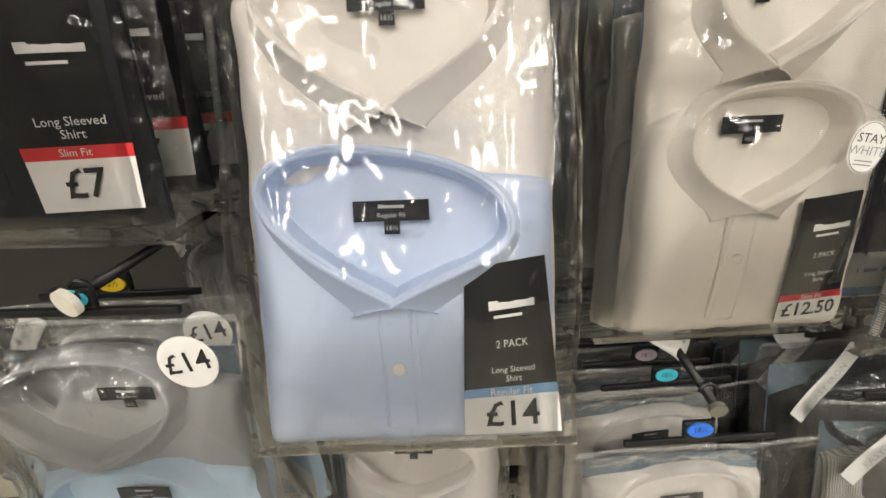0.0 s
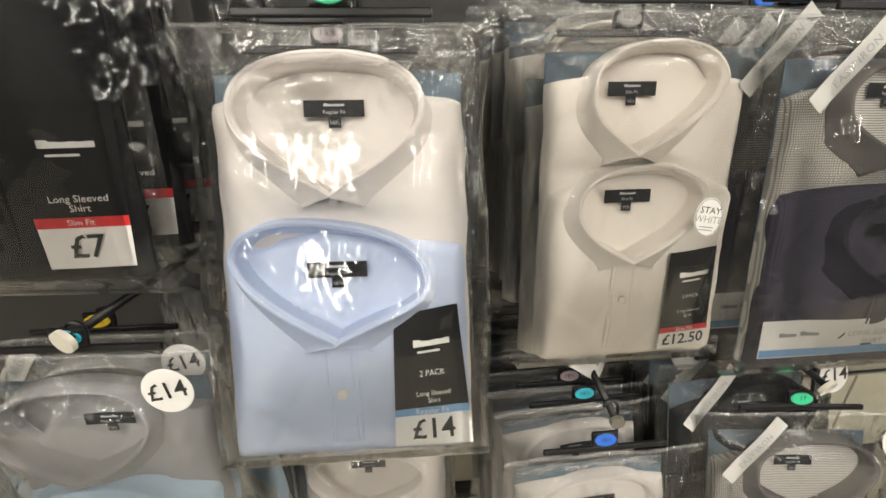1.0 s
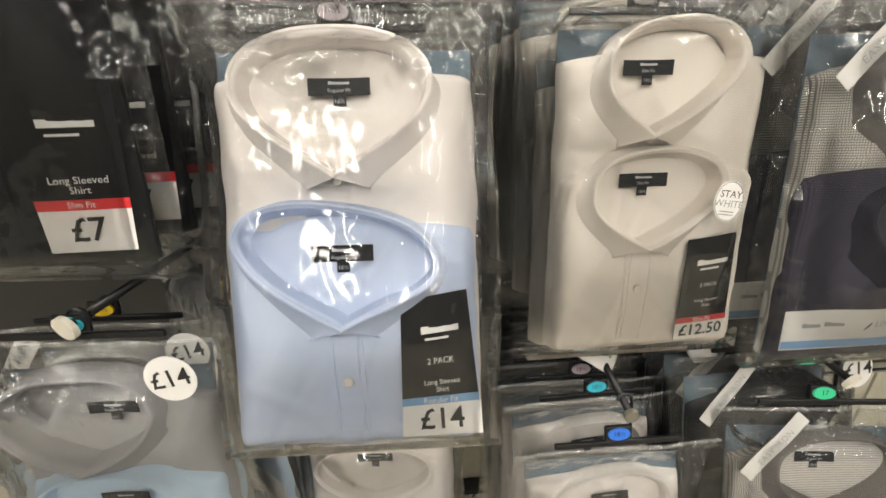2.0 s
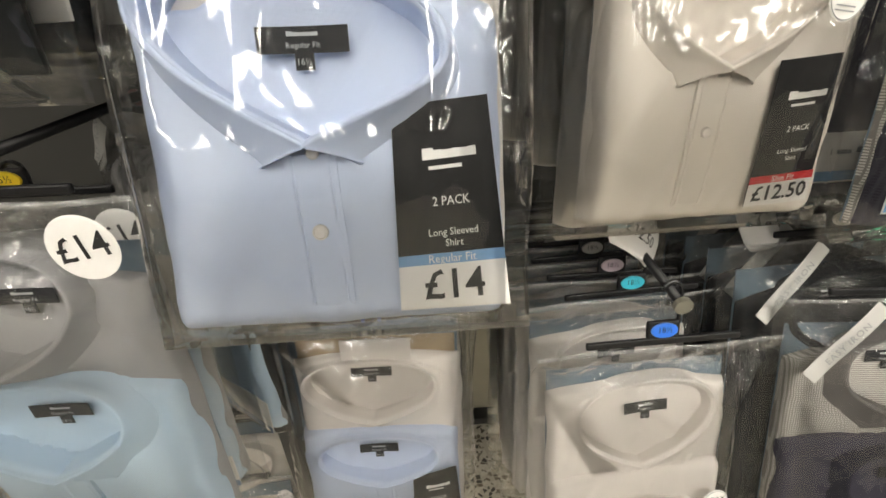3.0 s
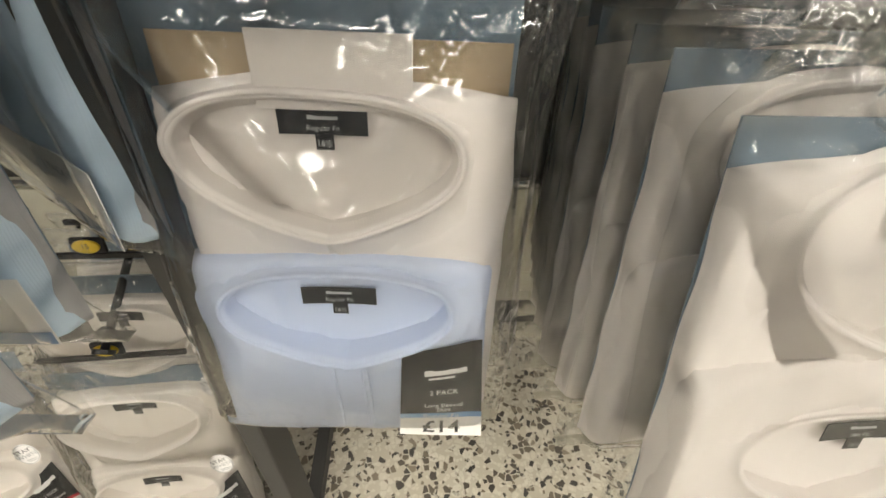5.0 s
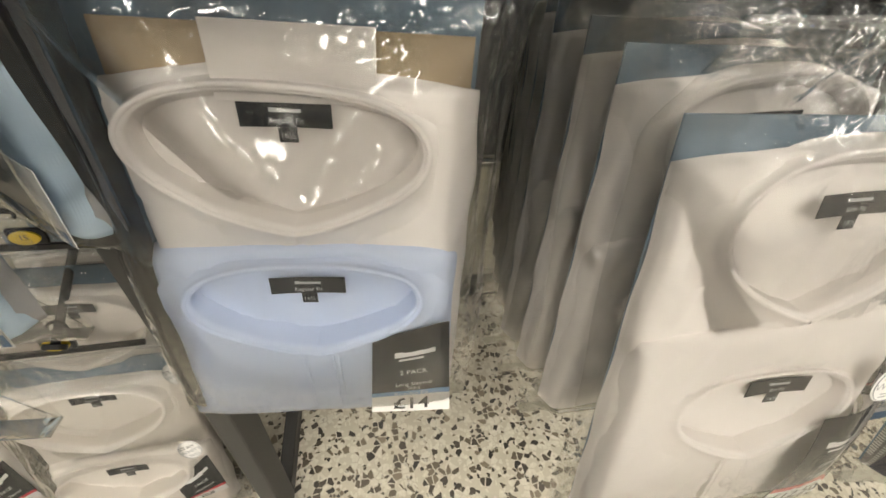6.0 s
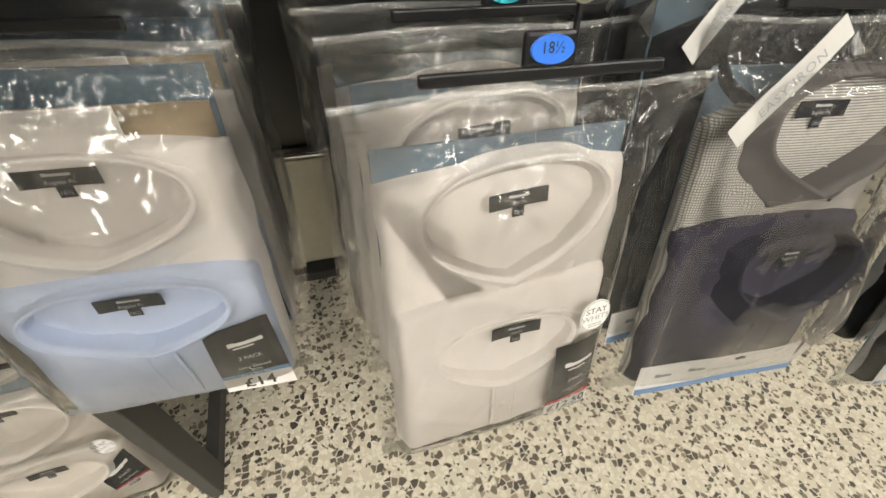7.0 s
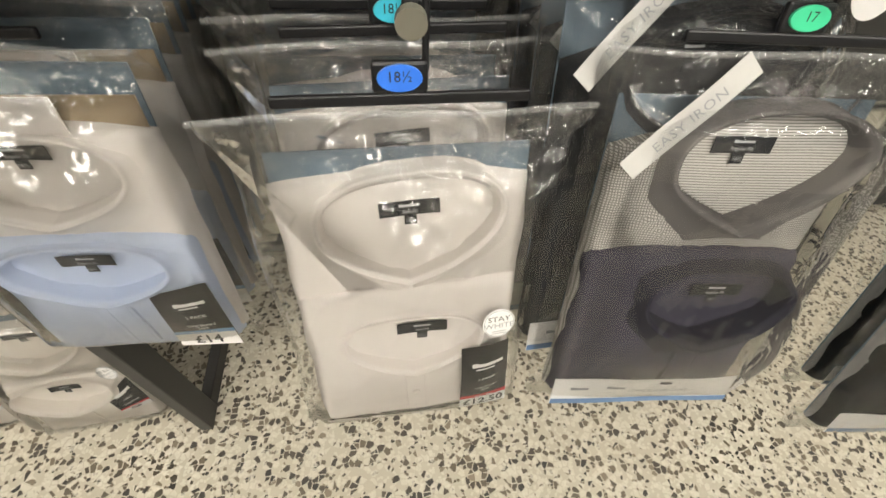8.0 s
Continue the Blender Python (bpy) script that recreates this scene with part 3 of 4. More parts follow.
def shirt_pack(name, at, lean, yaw, label, shirts, tag=None, sticker=None, ribbon=None, foot_band=None, chip=("blue", "18½"), top=0.437, half=0.150, seed=0.0, card_top=0.398, brown=False, roll=0.0, fit_words="Regular Fit", reach=0.04, hang_y=0.008, card=CARD_BLUE):
    """A bagged pack on a clip hanger; shirts run from the back one to the front one."""
    pack = tagged(new(name), label, "packed shirt")
    pack.matrix_basis = pose(*at, -lean, roll, yaw)
    part("backing_card", boxed(-0.127, 0.126, 0.0295, 0.0315, 0.0, card_top, bevel=0.0006), card, pack, "stiff backing card")
    fronts, covers = [], []
    for k, s in enumerate(shirts):
        y0, thick = (0.012, 0.016) if (k == 0 and len(shirts) > 1) else (0.0, 0.026)
        c, proud = s["collar"], s.get("proud", 0.030)
        low = s.get("low", 0.0)
        hem = shirts[k + 1]["collar"][2] - 0.006 if k + 1 < len(shirts) else low - 0.02
        front = front_of(c, y0, hem, 0.42 * proud)
        fronts.append(front)
        covers.append(front_of(c, y0, hem, proud + 0.002, 0.080, 0.140, 0.40))
        body = part("folded_shirt", shirt_body(s.get("half", 0.127 if k == 0 and len(shirts) > 1 else 0.124), low, s["top"], front, y0, thick, c, seed + 3.3 * k, s.get("slope", 0.010), s.get("shear", 0.0), s.get("cx", 0.0)), s["cloth"], pack, s["label"], smooth=True)
        part("collar", collar_mesh(c, front, y0, proud, s.get("leaf", 0.016), s.get("inner", 0.020), s.get("points", 0.020), s["top"], s.get("back_leaf", 0.006), seed + k, s.get("half", 0.124) - abs(c[0] - s.get("cx", 0.0)) - 0.004), s.get("trim", s["cloth"]), body, smooth=True)
        if s.get("lining"):
            hub = Vector((c[0], y0 + 0.0012, c[3] + (c[2] - c[3]) * 0.55))
            bm, _ = sheet(lambda i, j: hub + (collar_curve(c, i) + Vector((0, hub.y, 0)) - hub) * 0.90 * j, 40, 4)
            part("lining", bm, s["lining"], body, smooth=True)
        lx, lz = s["mark"]
        neck_label(body, lx, lz, y0 + s.get("mark_y", -0.001), s.get("tilt", 0.0), s.get("size", "16½"), fit_words)
        bx = s.get("band_x", c[6])
        if s.get("band", True):
            front_band(body, s["cloth"], bx, low, c[3] - 0.004, front)
            for bz in s.get("buttons", ()):
                button(body, bx, bz, front(bx, bz) - 0.0045)
        if s.get("points", 0.020) > 0.010:
            button(body, c[6] + 0.001, c[3] - 0.003, front(c[6], c[3]) - 0.004, 0.0042)
    outer = fronts[-1]
    if brown:
        part("collar_support", boxed(-0.113, 0.122, 0.0252, 0.0265, 0.25, 0.348, bevel=0.0005), CARD_BROWN, pack, "brown kraft card support")
        part("collar_flap", boxed(-0.045, 0.057, 0.010, 0.012, 0.305, 0.352, bevel=0.0006), WHITE, pack, "white cotton collar flap")
    if tag:
        price_tag(pack, depths=[outer(*q) - d for q, d in zip(tag["corners"], (0.0065, 0.0045, 0.0045, 0.0045))], front=covers[-1] if shirts[-1].get("proud", 0.030) < 0.020 else outer, **tag)
    if sticker:
        kind, sx, sz, rx, rz, tilt = sticker
        sy = min(f(sx, sz) for f in covers) - 0.0135
        st = part("sticker", disc(bmesh.new(), sx, sz, rx, rz, sy, sy + 0.0006, 28), CARD_WHITE, pack, "white round paper sticker")
        ca, sa = math.cos(radians(tilt)), math.sin(radians(tilt))

        def on_sticker(dz):
            return lambda x, z: Vector((sx + x * ca - (z + dz) * sa, sy - 0.0007, sz + x * sa + (z + dz) * ca))

        if kind == "stay":
            part("sticker_text", lettering("STAY", 0.0115, on_sticker(0.008)), INK_BLACK, st, "printed words")
            part("sticker_text", lettering("WHITE", 0.0115, on_sticker(-0.003)), INK_GREY, st, "printed words")
            for d in (-0.012, -0.0155):
                part("small_print", bars((0.018,), 0.0012, 0.001, on_sticker(d)), INK_GREY, st)
            part("sticker_ring", tube(bmesh.new(), [(sx + rx * 0.93 * math.cos(a), sy - 0.0003, sz + rz * 0.93 * math.sin(a)) for a in (2 * math.pi * q / 32 for q in range(33))], 0.0004, 4), INK_GREY, st)
        else:
            part("sticker_text", lettering(kind, rz * 1.05, on_sticker(0.0), bold=0.0003), INK_BLACK, st, "black printed price")
    if ribbon:
        (x0, z0), (x1, z1), w = ribbon
        a, b = Vector((x0, 0, z0)), Vector((x1, 0, z1))
        d = (b - a).normalized()
        n = Vector((-d.z, 0, d.x))
        bm = slab(lambda i, j: a + (b - a) * i + n * w * (j - 0.5) + Vector((0, -0.0125 + 0.003 * i + 0.001 * math.sin(7 * i), 0)), 10, 2, 0.0004)
        rb = part("ribbon", bm, BAND_PAPER, pack, "white diagonal paper band")
        mid = (a + b) / 2
        part("ribbon_text", lettering("EASY IRON", w * 0.56, lambda x, z: mid + d * x + n * z + Vector((0, -0.0138, 0)), spacing=1.1), INK_GREY, rb, "grey printed words")
    if foot_band:
        z0, z1, line, words, small = foot_band
        bm = slab(lambda i, j: (-0.126 + 0.254 * i, outer(-0.126 + 0.254 * i, z0 + (z1 - z0) * j) - 0.0052 - 0.001 * math.sin(8 * i), z0 + (z1 - z0) * j), 16, 3, 0.0005)
        fb = part("paper_band", bm, CARD_WHITE, pack, "white paper band across the bottom")
        bm, _ = sheet(lambda i, j: (-0.126 + 0.254 * i, outer(-0.126 + 0.254 * i, z0 + (z1 - z0) * 0.24) - 0.0066 - 0.001 * math.sin(8 * i), z0 + (z1 - z0) * (0.04 + 0.20 * j)), 16, 1)
        part("band_line", bm, line, fb, "blue printed line")
        for q, (text, x, z, size) in enumerate(words):
            part("band_text", lettering(text, size, lambda x2, z2: Vector((x + x2, outer(x + x2, z + z2) - 0.0078, z + z2))), INK_GREY, fb, "grey printed words")
        for x, z in small:
            part("band_mark", bars((0.007, 0.010, 0.006), 0.006, 0.001, lambda x2, z2: Vector((x + x2, outer(x + x2, z + z2) - 0.0078, z + z2))), INK_GREY, fb)
    bag_meshes(pack, half, top, card_top - 0.02, covers, hang_y, seed)
    hanger(pack, top + 0.012, hang_y, *chip, reach)
    return pack


def row_of(pack, poses, chips, group):
    """Copies of a pack hung behind it on the same arm."""
    tagged(pack, group=group)
    made = [pack]
    for k, m in enumerate(poses):
        c = copy_thing(pack, m)
        made.append(c)
        for o in c.children_recursive:
            if o.name.startswith("size_chip"):
                o.material_slots[0].link = "OBJECT"
                o.material_slots[0].material = CHIPS[chips[k % len(chips)]]
    return made


def hook_spot(m, top, reach, hang_y=0.008):
    return m @ Vector((0.006, hang_y, top + 0.012 + reach + 0.0005))


def display_arm(front, rear, cap_mat, cap_r, label):
    """A level black rod from the back board, ending in a round cap."""
    top = tagged(new("clothes_rail"), label, "clothes rail", "rails of the rack")
    front, rear = Vector(front), Vector(rear)
    top.location = front
    d = rear - front
    part("rod", tube(bmesh.new(), [(0, 0, 0), d * 0.5, d], 0.0055, 10), PLASTIC, top, smooth=True)
    cap = bmesh.new()
    n = d.normalized()
    tube(cap, [n * 0.001, n * -0.003, n * -0.0055], cap_r, 20)
    bmesh.ops.bevel(cap, geom=[e for e in cap.edges if not e.is_manifold or e.calc_face_angle(0) > 0.8], offset=0.0012, segments=2, affect="EDGES")
    part("end_cap", cap, cap_mat, top, "round plastic end cap")
    return top


def hang_row(pack, top, shifts, chips, group, cap_mat, cap_r, cap_label, ahead=0.03, reach=0.04, hang_y=0.008):
    base = pack.matrix_basis.copy()
    poses = [pose(*p) for p in shifts]
    row = row_of(pack, poses, chips, group)
    spots = [hook_spot(o.matrix_basis, top, reach, hang_y) for o in row]
    first, last = spots[0], spots[-1]
    d = (last - first).normalized() if len(spots) > 1 else Vector((0, 1, 0))
    
    drop = Vector((0, 0, -0.003))
    display_arm(first - d * ahead + drop, first + d * ((1.278 - first.y) / d.y) + drop, cap_mat, cap_r, cap_label)
    return row


BOTH = [("2 PACK", 0.045, 0.0090), ("Long Sleeved", -0.105, 0.0074), ("Shirt", -0.160, 0.0074)]
WHITE_L, BLUE_L = "folded white cotton shirt", "folded pale blue cotton shirt"


def behind(x, y, z, lean, yaw, steps):
    """Poses for the packs behind: each step is dx, dy, dz, lean, yaw added to the front one's place."""
    return [(x + dx, y + dy, z + dz, -ln, 0, yw) for dx, dy, dz, ln, yw in steps]


# Upper arm: white and blue two-pack.
U1 = (0.214, 0.594, 1.145)
upper_blue = shirt_pack("shirt_pack", U1, 17, -1.5, "white and pale blue shirt two-pack in a clear bag", [
    dict(cloth=WHITE, label=WHITE_L, top=0.376, collar=(-0.008, 0.092, 0.410, 0.270, 1.25, 0.0, -0.008), mark=(-0.004, 0.359), inner=0.024, points=0.014, band=False),
    dict(cloth=BLUE, label=BLUE_L, top=0.228, collar=(-0.009, 0.094, 0.244, 0.128, 1.2, -0.014, -0.006), mark=(-0.007, 0.198), buttons=(0.072,), points=0.018, inner=0.018),
], tag=dict(corners=((0.048, 0.152), (0.113, 0.159), (0.127, 0.009), (0.045, 0.009)), price="£14", line=LINE_BLUE, fit_words="Regular Fit", white_share=0.235, lines=BOTH), chip=("green", "16½"), seed=1.0)
hang_row(upper_blue, 0.437, behind(*U1, 0, 0, [(-0.006, 0.056, -0.030, 17, 1), (-0.004, 0.11, 0.002, 16, -2), (-0.014, 0.16, 0.0, 16, 1), (0.0, 0.21, 0.0, 15, 0)]), ["mauve", "grey", "blue"], "white and blue two-packs on the upper arm", CAP_OLIVE, 0.014, "black steel clothes rail with a grey end cap")

# Upper arm: white two-pack with a red-lined tag.
U2 = (0.581, 0.718, 1.148)
upper_white = shirt_pack("shirt_pack", U2, 7, 0, "white shirt two-pack with a red-lined price tag", [
    dict(cloth=CREAM, label=WHITE_L, top=0.372, collar=(0.000, 0.079, 0.404, 0.277, 1.45, 0.006, -0.024), mark=(-0.025, 0.354), inner=0.018, band=False, size="16½"),
    dict(cloth=CREAM, label=WHITE_L, top=0.258, collar=(-0.012, 0.081, 0.263, 0.147, 1.5, 0.004, -0.024), mark=(-0.024, 0.227), buttons=(0.092,), points=0.020, slope=0.03),
], tag=dict(corners=((0.035, 0.153), (0.104, 0.158), (0.108, 0.016), (0.038, 0.012)), price="£12.50", line=LINE_RED, fit_words="Slim Fit", white_share=0.17, lines=[(w, b, s * 0.85) for w, b, s in BOTH]), sticker=("stay", 0.060, 0.204, 0.018, 0.024, -8), chip=("red", "15½"), seed=4.2, fit_words="Slim Fit")
hang_row(upper_white, 0.437, behind(*U2, 0, 0, [(-0.004, 0.056, -0.030, 7, 2), (-0.020, 0.105, 0.03, 7, -1), (-0.016, 0.15, 0.045, 6, 2), (-0.026, 0.195, 0.04, 6, 0), (-0.032, 0.24, 0.03, 5, 2), (-0.03, 0.285, 0.03, 5, 0)]), ["grey", "teal", "blue", "mauve"], "white two-packs on the upper arm", CAP_OLIVE, 0.014, "black steel clothes rail with a grey end cap")

# Upper arm: grey and navy checked two-pack.
U3 = (0.868, 0.682, 1.140)
CHECKED = [
    dict(cloth=CHECK, trim=GREY_TRIM, lining=STRIPE, label="folded grey checked shirt", top=0.372, collar=(0.020, 0.094, 0.393, 0.275, 1.45, 0.006, 0.011), mark=(-0.004, 0.359), inner=0.016, leaf=0.022, band=False, slope=0.02, mark_y=-0.002),
    dict(cloth=NAVY, trim=NAVY_TRIM, label="folded navy checked shirt", top=0.248, collar=(0.030, 0.086, 0.226, 0.118, 1.7, 0.0, 0.030), mark=(0.035, 0.190), slope=0.012, inner=0.014, leaf=0.022),
]
IRON = ((-0.122, 0.340), (-0.040, 0.434), 0.023)
upper_check = shirt_pack("shirt_pack", U3, 8, 0, "grey and navy checked shirt two-pack, easy iron band", CHECKED, ribbon=IRON, foot_band=(0.018, 0.072, LINE_BLUE, [("LONG SLEEVED", 0.03, 0.052, 0.0115), ("SHIRT", 0.03, 0.038, 0.0115)], [(-0.09, 0.052), (-0.06, 0.053), (0.06, 0.063)]), chip=("grey", "16"), seed=7.7)
hang_row(upper_check, 0.437, behind(*U3, 0, 0, [(-0.045, 0.056, 0.015, 8, 1), (-0.052, 0.11, 0.01, 8, -1), (-0.06, 0.16, 0.01, 7, 0)]), ["blue", "teal"], "checked two-packs on the upper arm", CAP_OLIVE, 0.014, "black steel clothes rail with a grey end cap")

# Upper arm: black single shirts.
U0 = (-0.125, 0.690, 1.318)
black_pack = shirt_pack("shirt_pack", U0, 6, -4, "black long sleeved shirt in a clear bag", [
    dict(cloth=BLACK_CLOTH, label="folded black cotton shirt", top=0.374, collar=(0.0, 0.092, 0.410, 0.272, 1.3, 0.0, 0.0), mark=(0.0, 0.355), buttons=(0.22,)),
], tag=dict(corners=((0.040, 0.177), (0.140, 0.178), (0.130, 0.020), (0.044, 0.017)), price="£7", line=LINE_RED, fit_words="Slim Fit", white_share=0.265, lines=[("Long Sleeved", -0.055, 0.0098), ("Shirt", -0.115, 0.0098)], stripe_share=0.065), chip=("grey", "16½"), seed=9.1, fit_words="Slim Fit", card=CARD_BLACK)
hang_row(black_pack, 0.437, behind(*U0, 0, 0, [(0.016, 0.055, 0.012, 6, -3), (0.036, 0.105, 0.01, 6, -2), (0.052, 0.155, 0.014, 6, -1), (0.07, 0.205, 0.012, 5, 0), (0.085, 0.25, 0.012, 5, 0)]), ["grey", "blue"], "black shirts on the upper arm", CAP_OLIVE, 0.014, "black steel clothes rail with a grey end cap")

# Lower arm: grey and light blue two-pack with a price sticker.
L0 = (-0.105, 0.655, 0.765)
grey_sky = shirt_pack("shirt_pack", L0, 4, -3, "grey and light blue shirt two-pack with price sticker", [
    dict(cloth=GREY, label="folded grey cotton shirt", top=0.385, collar=(-0.026, 0.094, 0.412, 0.290, 1.7, 0.004, -0.026), mark=(0.010, 0.366), inner=0.020, band=False),
    dict(cloth=SKY, label="folded light blue cotton shirt", top=0.266, collar=(-0.012, 0.088, 0.276, 0.165, 1.6, 0.0, -0.012), mark=(0.000, 0.236), leaf=0.024),
], sticker=("£14", 0.108, 0.424, 0.0290, 0.0290, 10), ribbon=((-0.140, 0.385), (-0.095, 0.450), 0.028), foot_band=(0.004, 0.068, LINE_STEEL, [("2 PACK", 0.072, 0.055, 0.0095), ("LONG SLEEVED", -0.04, 0.035, 0.0105), ("SHIRTS", -0.04, 0.023, 0.0105)], [(-0.04, 0.050)]), chip=("cyan", "15½"), top=0.455, card_top=0.41, seed=11.3, reach=0.022)
hang_row(grey_sky, 0.455, behind(*L0, 0, 0, [(-0.036, 0.095, -0.035, 4, -1), (0.047, 0.207, 0.026, 3, -38)]), ["yellow", "red", "blue"], "grey and blue two-packs on the lower arm", CAP_WHITE, 0.0145, "black steel clothes rail with an ivory end cap", 0.012, 0.022)

# Lower arm: white and blue two-pack with kraft card support.
L1 = (0.195, 0.745, 0.597)
lower_blue = shirt_pack("shirt_pack", L1, 8, -3.3, "white and pale blue shirt two-pack, kraft collar card", [
    dict(cloth=WHITE, label=WHITE_L, top=0.324, cx=0.006, half=0.124, proud=0.022, collar=(-0.006, 0.098, 0.317, 0.2165, 1.8, -0.003, -0.004), mark=(-0.003, 0.297), inner=0.020, leaf=0.016, band=False, points=0.006, back_leaf=0.020),
    dict(cloth=BLUE, label=BLUE_L, top=0.196, proud=0.022, collar=(-0.002, 0.092, 0.185, 0.1015, 1.8, 0.0, 0.002), mark=(-0.002, 0.161), leaf=0.018, inner=0.018, points=0.004, back_leaf=0.012, low=-0.012),
], tag=dict(corners=((0.049, 0.110), (0.118, 0.120), (0.128, -0.012), (0.045, -0.009)), price="£14", line=LINE_BLUE, fit_words="Regular Fit", white_share=0.235, lines=BOTH), chip=("yellow", "16½"), top=0.400, card_top=0.376, seed=14.9, brown=True, hang_y=-0.012)
hang_row(lower_blue, 0.400, behind(*L1, 0, 0, [(0.008, 0.058, 0.012, 8, -1), (0.010, 0.105, 0.015, 8, 2), (0.010, 0.155, 0.02, 7, 0), (0.008, 0.20, 0.015, 7, 1), (0.004, 0.25, 0.015, 6, 0)]), ["blue", "grey", "grey"], "white and blue two-packs on the lower arm", PLASTIC, 0.0165, "black steel clothes rail with a black end cap", 0.055, 0.04, -0.012)

# Lower arm: white two-pack, size eighteen and a half.
L2 = (0.565, 0.609, 0.556)
lower_white = shirt_pack("shirt_pack", L2, 15, 0, "white shirt two-pack with stay white sticker", [
    dict(cloth=WHITE, label=WHITE_L, top=0.366, collar=(0.004, 0.094, 0.369, 0.243, 1.75, 0.006, 0.001), mark=(0.003, 0.333), proud=0.015, points=0.006, mark_y=-0.006, tilt=3, inner=0.022, band=False, size="18½"),
    dict(cloth=WHITE, label=WHITE_L, top=0.236, collar=(0.002, 0.084, 0.190, 0.098, 1.75, 0.0, 0.002), mark=(0.012, 0.172), leaf=0.014, inner=0.014, proud=0.012, points=0.006, buttons=(0.055,), shear=0.006),
], tag=dict(corners=((0.058, 0.143), (0.119, 0.144), (0.128, 0.012), (0.062, 0.006)), price="£12.50", line=LINE_RED, fit_words="Slim Fit", white_share=0.17, lines=[(w, b, z * 0.85) for w, b, z in BOTH]), sticker=("stay", 0.100, 0.184, 0.019, 0.023, 5), chip=("blue", "18½"), seed=17.5, fit_words="Slim Fit", top=0.435, reach=0.064, hang_y=-0.026, card_top=0.386)
hang_row(lower_white, 0.435, behind(*L2, 0, 0, [(0.004, 0.118, 0.006, 11, 2), (-0.010, 0.165, 0.010, 10, -1), (-0.020, 0.210, 0.015, 10, 1), (-0.016, 0.255, 0.02, 9, 0), (-0.010, 0.30, 0.02, 9, 2), (0.0, 0.345, 0.02, 8, 0), (0.010, 0.39, 0.02, 8, 1), (0.02, 0.43, 0.02, 7, 0)]), ["cyan", "mauve", "grey", "grey"], "white two-packs on the lower arm", CAP_OLIVE, 0.0105, "black steel clothes rail with a grey end cap", 0.022, 0.064, -0.026)

# Lower arm: grey and navy checked two-pack.
L3 = (0.875, 0.579, 0.598)
lower_check = shirt_pack("shirt_pack", L3, 17, -6, "grey checked and navy shirt two-pack, easy iron band", CHECKED, sticker=("£14", 0.118, 0.415, 0.026, 0.030, 5), ribbon=IRON, foot_band=(-0.012, 0.040, LINE_STEEL, [("LONG SLEEVED SHIRT", 0.02, 0.018, 0.0085)], [(-0.09, 0.022), (-0.04, 0.024)]), chip=("green", "17"), seed=21.0, reach=0.062)
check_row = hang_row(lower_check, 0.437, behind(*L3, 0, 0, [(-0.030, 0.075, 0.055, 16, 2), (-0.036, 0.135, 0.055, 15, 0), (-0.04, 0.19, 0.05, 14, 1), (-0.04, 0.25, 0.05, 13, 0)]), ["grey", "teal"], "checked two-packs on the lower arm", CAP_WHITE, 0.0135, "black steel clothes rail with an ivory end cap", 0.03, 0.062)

# The packs behind the front one get black cloth on every fabric part.
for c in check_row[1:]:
    tagged(c, "shirt two-pack with all cloth set to black, easy iron band")
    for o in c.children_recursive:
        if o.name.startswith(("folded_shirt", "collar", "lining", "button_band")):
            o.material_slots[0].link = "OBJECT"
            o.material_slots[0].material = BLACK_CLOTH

# Lower arm at the end: black and grey pack seen from its edge.
L4 = (1.31, 0.495, 0.52)
edge_pack = shirt_pack("shirt_pack", L4, 17, -6, "grey and black shirt two-pack in a clear bag", [
    dict(cloth=GREY, label="folded grey cotton shirt", top=0.376, collar=(0.0, 0.092, 0.410, 0.270, 1.3, 0.0, 0.0), mark=(0.0, 0.357), band=False),
    dict(cloth=BLACK_CLOTH, label="folded black cotton shirt", top=0.228, collar=(0.0, 0.092, 0.244, 0.128, 1.3, 0.0, 0.0), mark=(0.0, 0.197)),
], foot_band=(0.004, 0.05, LINE_STEEL, [("LONG SLEEVED SHIRT", 0.02, 0.033, 0.009)], []), chip=("blue", "16"), seed=23.0)
hang_row(edge_pack, 0.437, behind(*L4, 0, 0, [(0.05, 0.075, 0.0, 16, -3)]), ["grey", "teal"], "grey and black two-packs on the lower arm", CAP_OLIVE, 0.0135, "black steel clothes rail with a grey end cap")

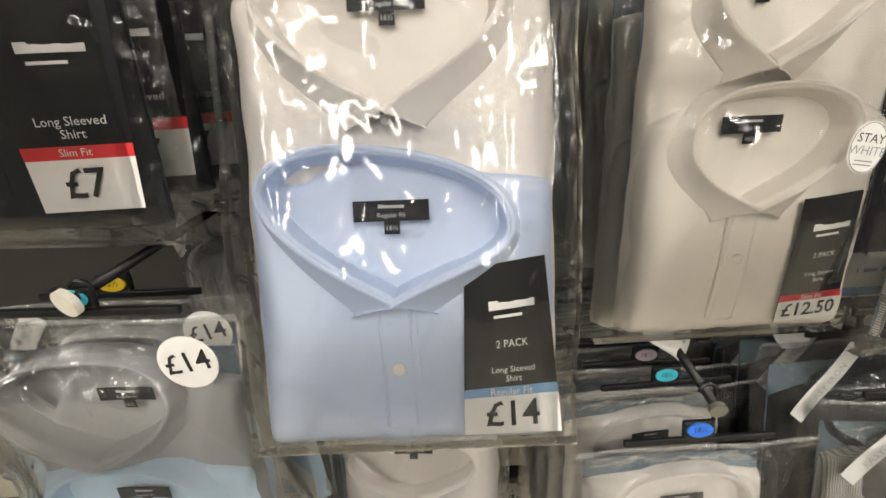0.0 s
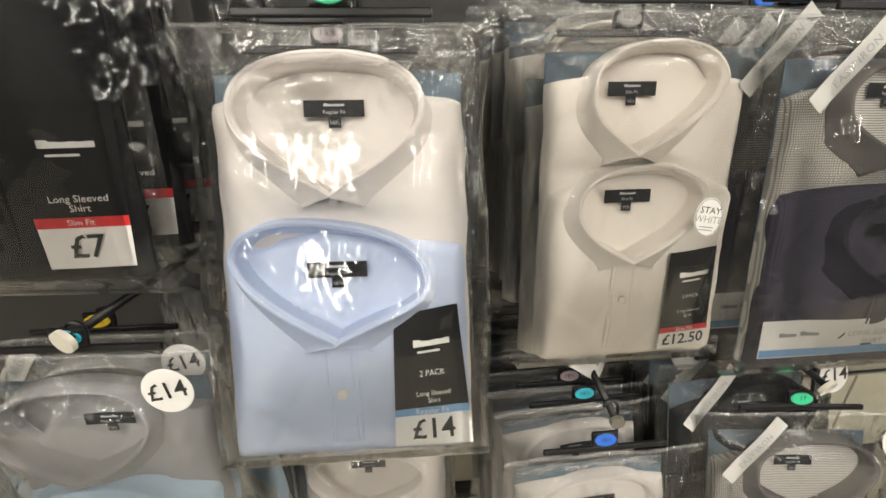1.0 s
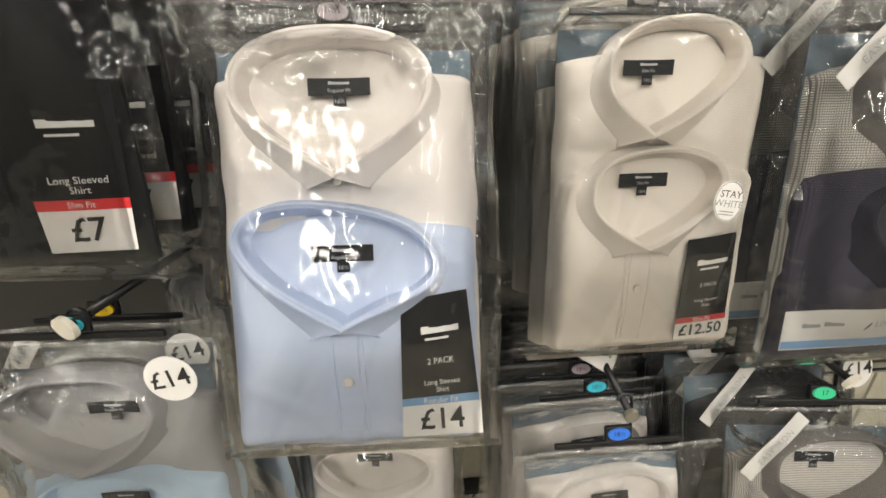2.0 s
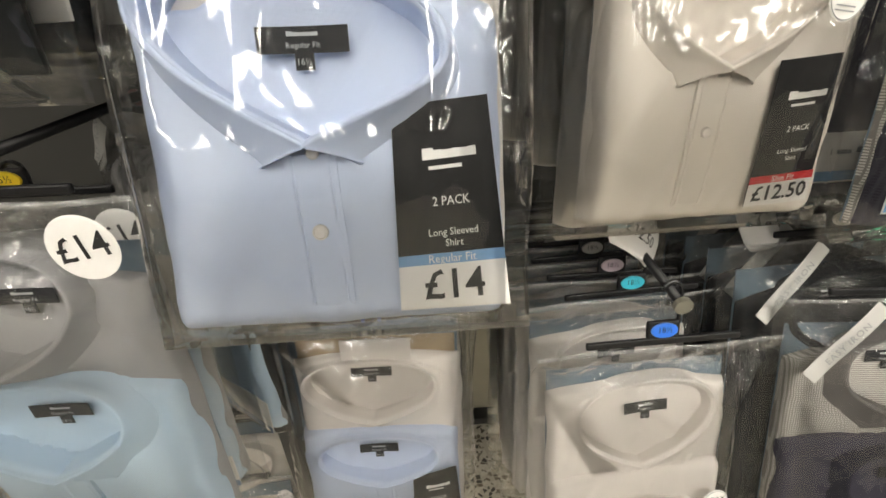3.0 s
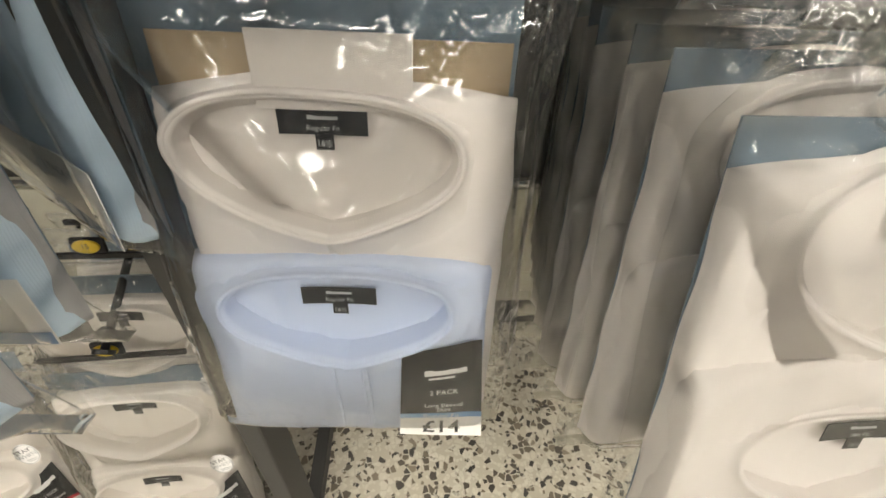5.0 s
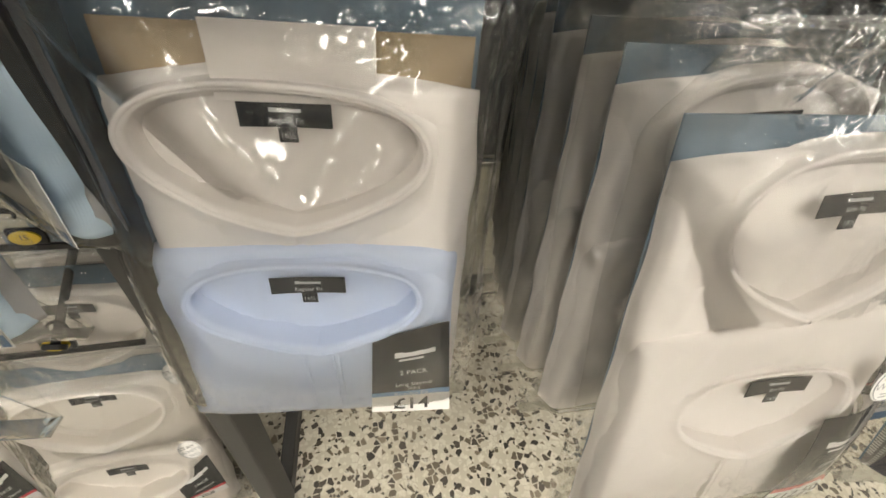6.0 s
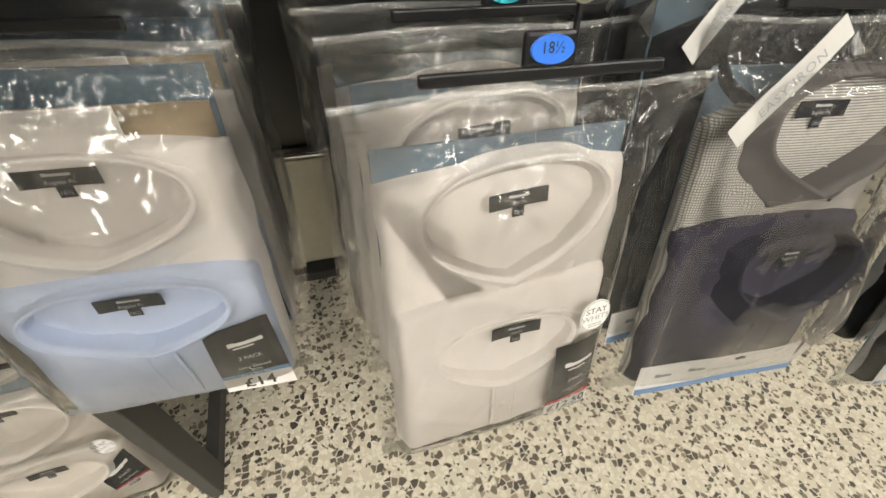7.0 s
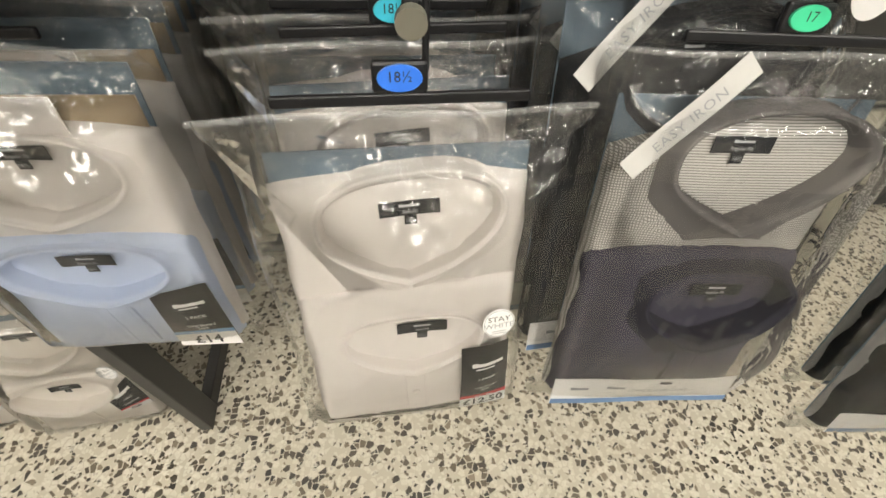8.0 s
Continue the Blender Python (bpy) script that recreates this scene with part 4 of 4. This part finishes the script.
# Bottom arm: white packs near the floor.
B0 = (-0.165, 0.830, 0.060)
bottom_white = shirt_pack("shirt_pack", B0, 10, 3, "white shirt two-pack hanging near the floor", [
    dict(cloth=CREAM, label=WHITE_L, top=0.366, collar=(-0.010, 0.100, 0.358, 0.250, 1.8, 0.0, -0.010), mark=(-0.006, 0.338), inner=0.018, points=0.006, back_leaf=0.014, band=False),
    dict(cloth=CREAM, label=WHITE_L, top=0.206, collar=(-0.010, 0.096, 0.196, 0.100, 1.8, 0.0, -0.010), mark=(-0.010, 0.168), leaf=0.018, inner=0.014, back_leaf=0.010, points=0.006),
], tag=dict(corners=((0.052, 0.122), (0.116, 0.180), (0.128, 0.070), (0.058, 0.050)), price="£12.50", line=LINE_RED, fit_words="Slim Fit", white_share=0.13, lines=[("2 PACK", 0.0, 0.008), ("Long Sleeved", -0.17, 0.007)]), sticker=("stay", 0.104, 0.222, 0.018, 0.024, 20), chip=("yellow", "15"), seed=27.0, top=0.430, card_top=0.396)
hang_row(bottom_white, 0.430, behind(*B0, 0, 0, [(0.008, 0.062, 0.140, 9, 1), (0.015, 0.15, 0.135, 8, 0), (0.02, 0.21, 0.13, 6, 1)]), ["yellow", "grey"], "white two-packs on the bottom arm", PLASTIC, 0.0135, "black steel clothes rail with a black end cap", 0.02)
B1 = (-0.490, 0.850, 0.050)
corner_white = copy_thing(bottom_white, pose(*B1, -12, 0, 8))
display_arm(hook_spot(corner_white.matrix_basis, 0.430, 0.04) - Vector((0, 0.02, 0.003)), hook_spot(corner_white.matrix_basis, 0.430, 0.04) + Vector((0, 0.34, -0.003)), PLASTIC, 0.0135, "black steel clothes rail with a black end cap")


# Loose curled price papers tucked under the white packs on the upper arm.
def curled_paper(x, y, z, w, h, turn, bend, text):
    top = tagged(new("price_paper"), "curled white paper price tag under the hanging packs", "price tag", "curled price papers")
    top.matrix_basis = pose(x, y, z, -20, turn, 8)
    part("paper", slab(lambda i, j: (w * (i - 0.5) * (1 - 0.25 * abs(2 * j - 1) ** 3), -bend * math.sin(math.pi * i) + bend * j, h * (j - 0.5)), 10, 8, 0.0005), CARD_WHITE, top, smooth=True)
    if text:
        part("price", lettering(text, 0.022, lambda a, b: Vector((a, -bend * math.sin(math.pi * (a / w + 0.5)) + bend * (b / h + 0.5) - 0.0012, b))), INK_BLACK, top, "black printed price")
    return top


curled_paper(0.566, 0.800, 1.088, 0.105, 0.062, 38, 0.012, "£12.50")
curled_paper(0.738, 0.800, 1.088, 0.056, 0.062, -12, 0.010, "")
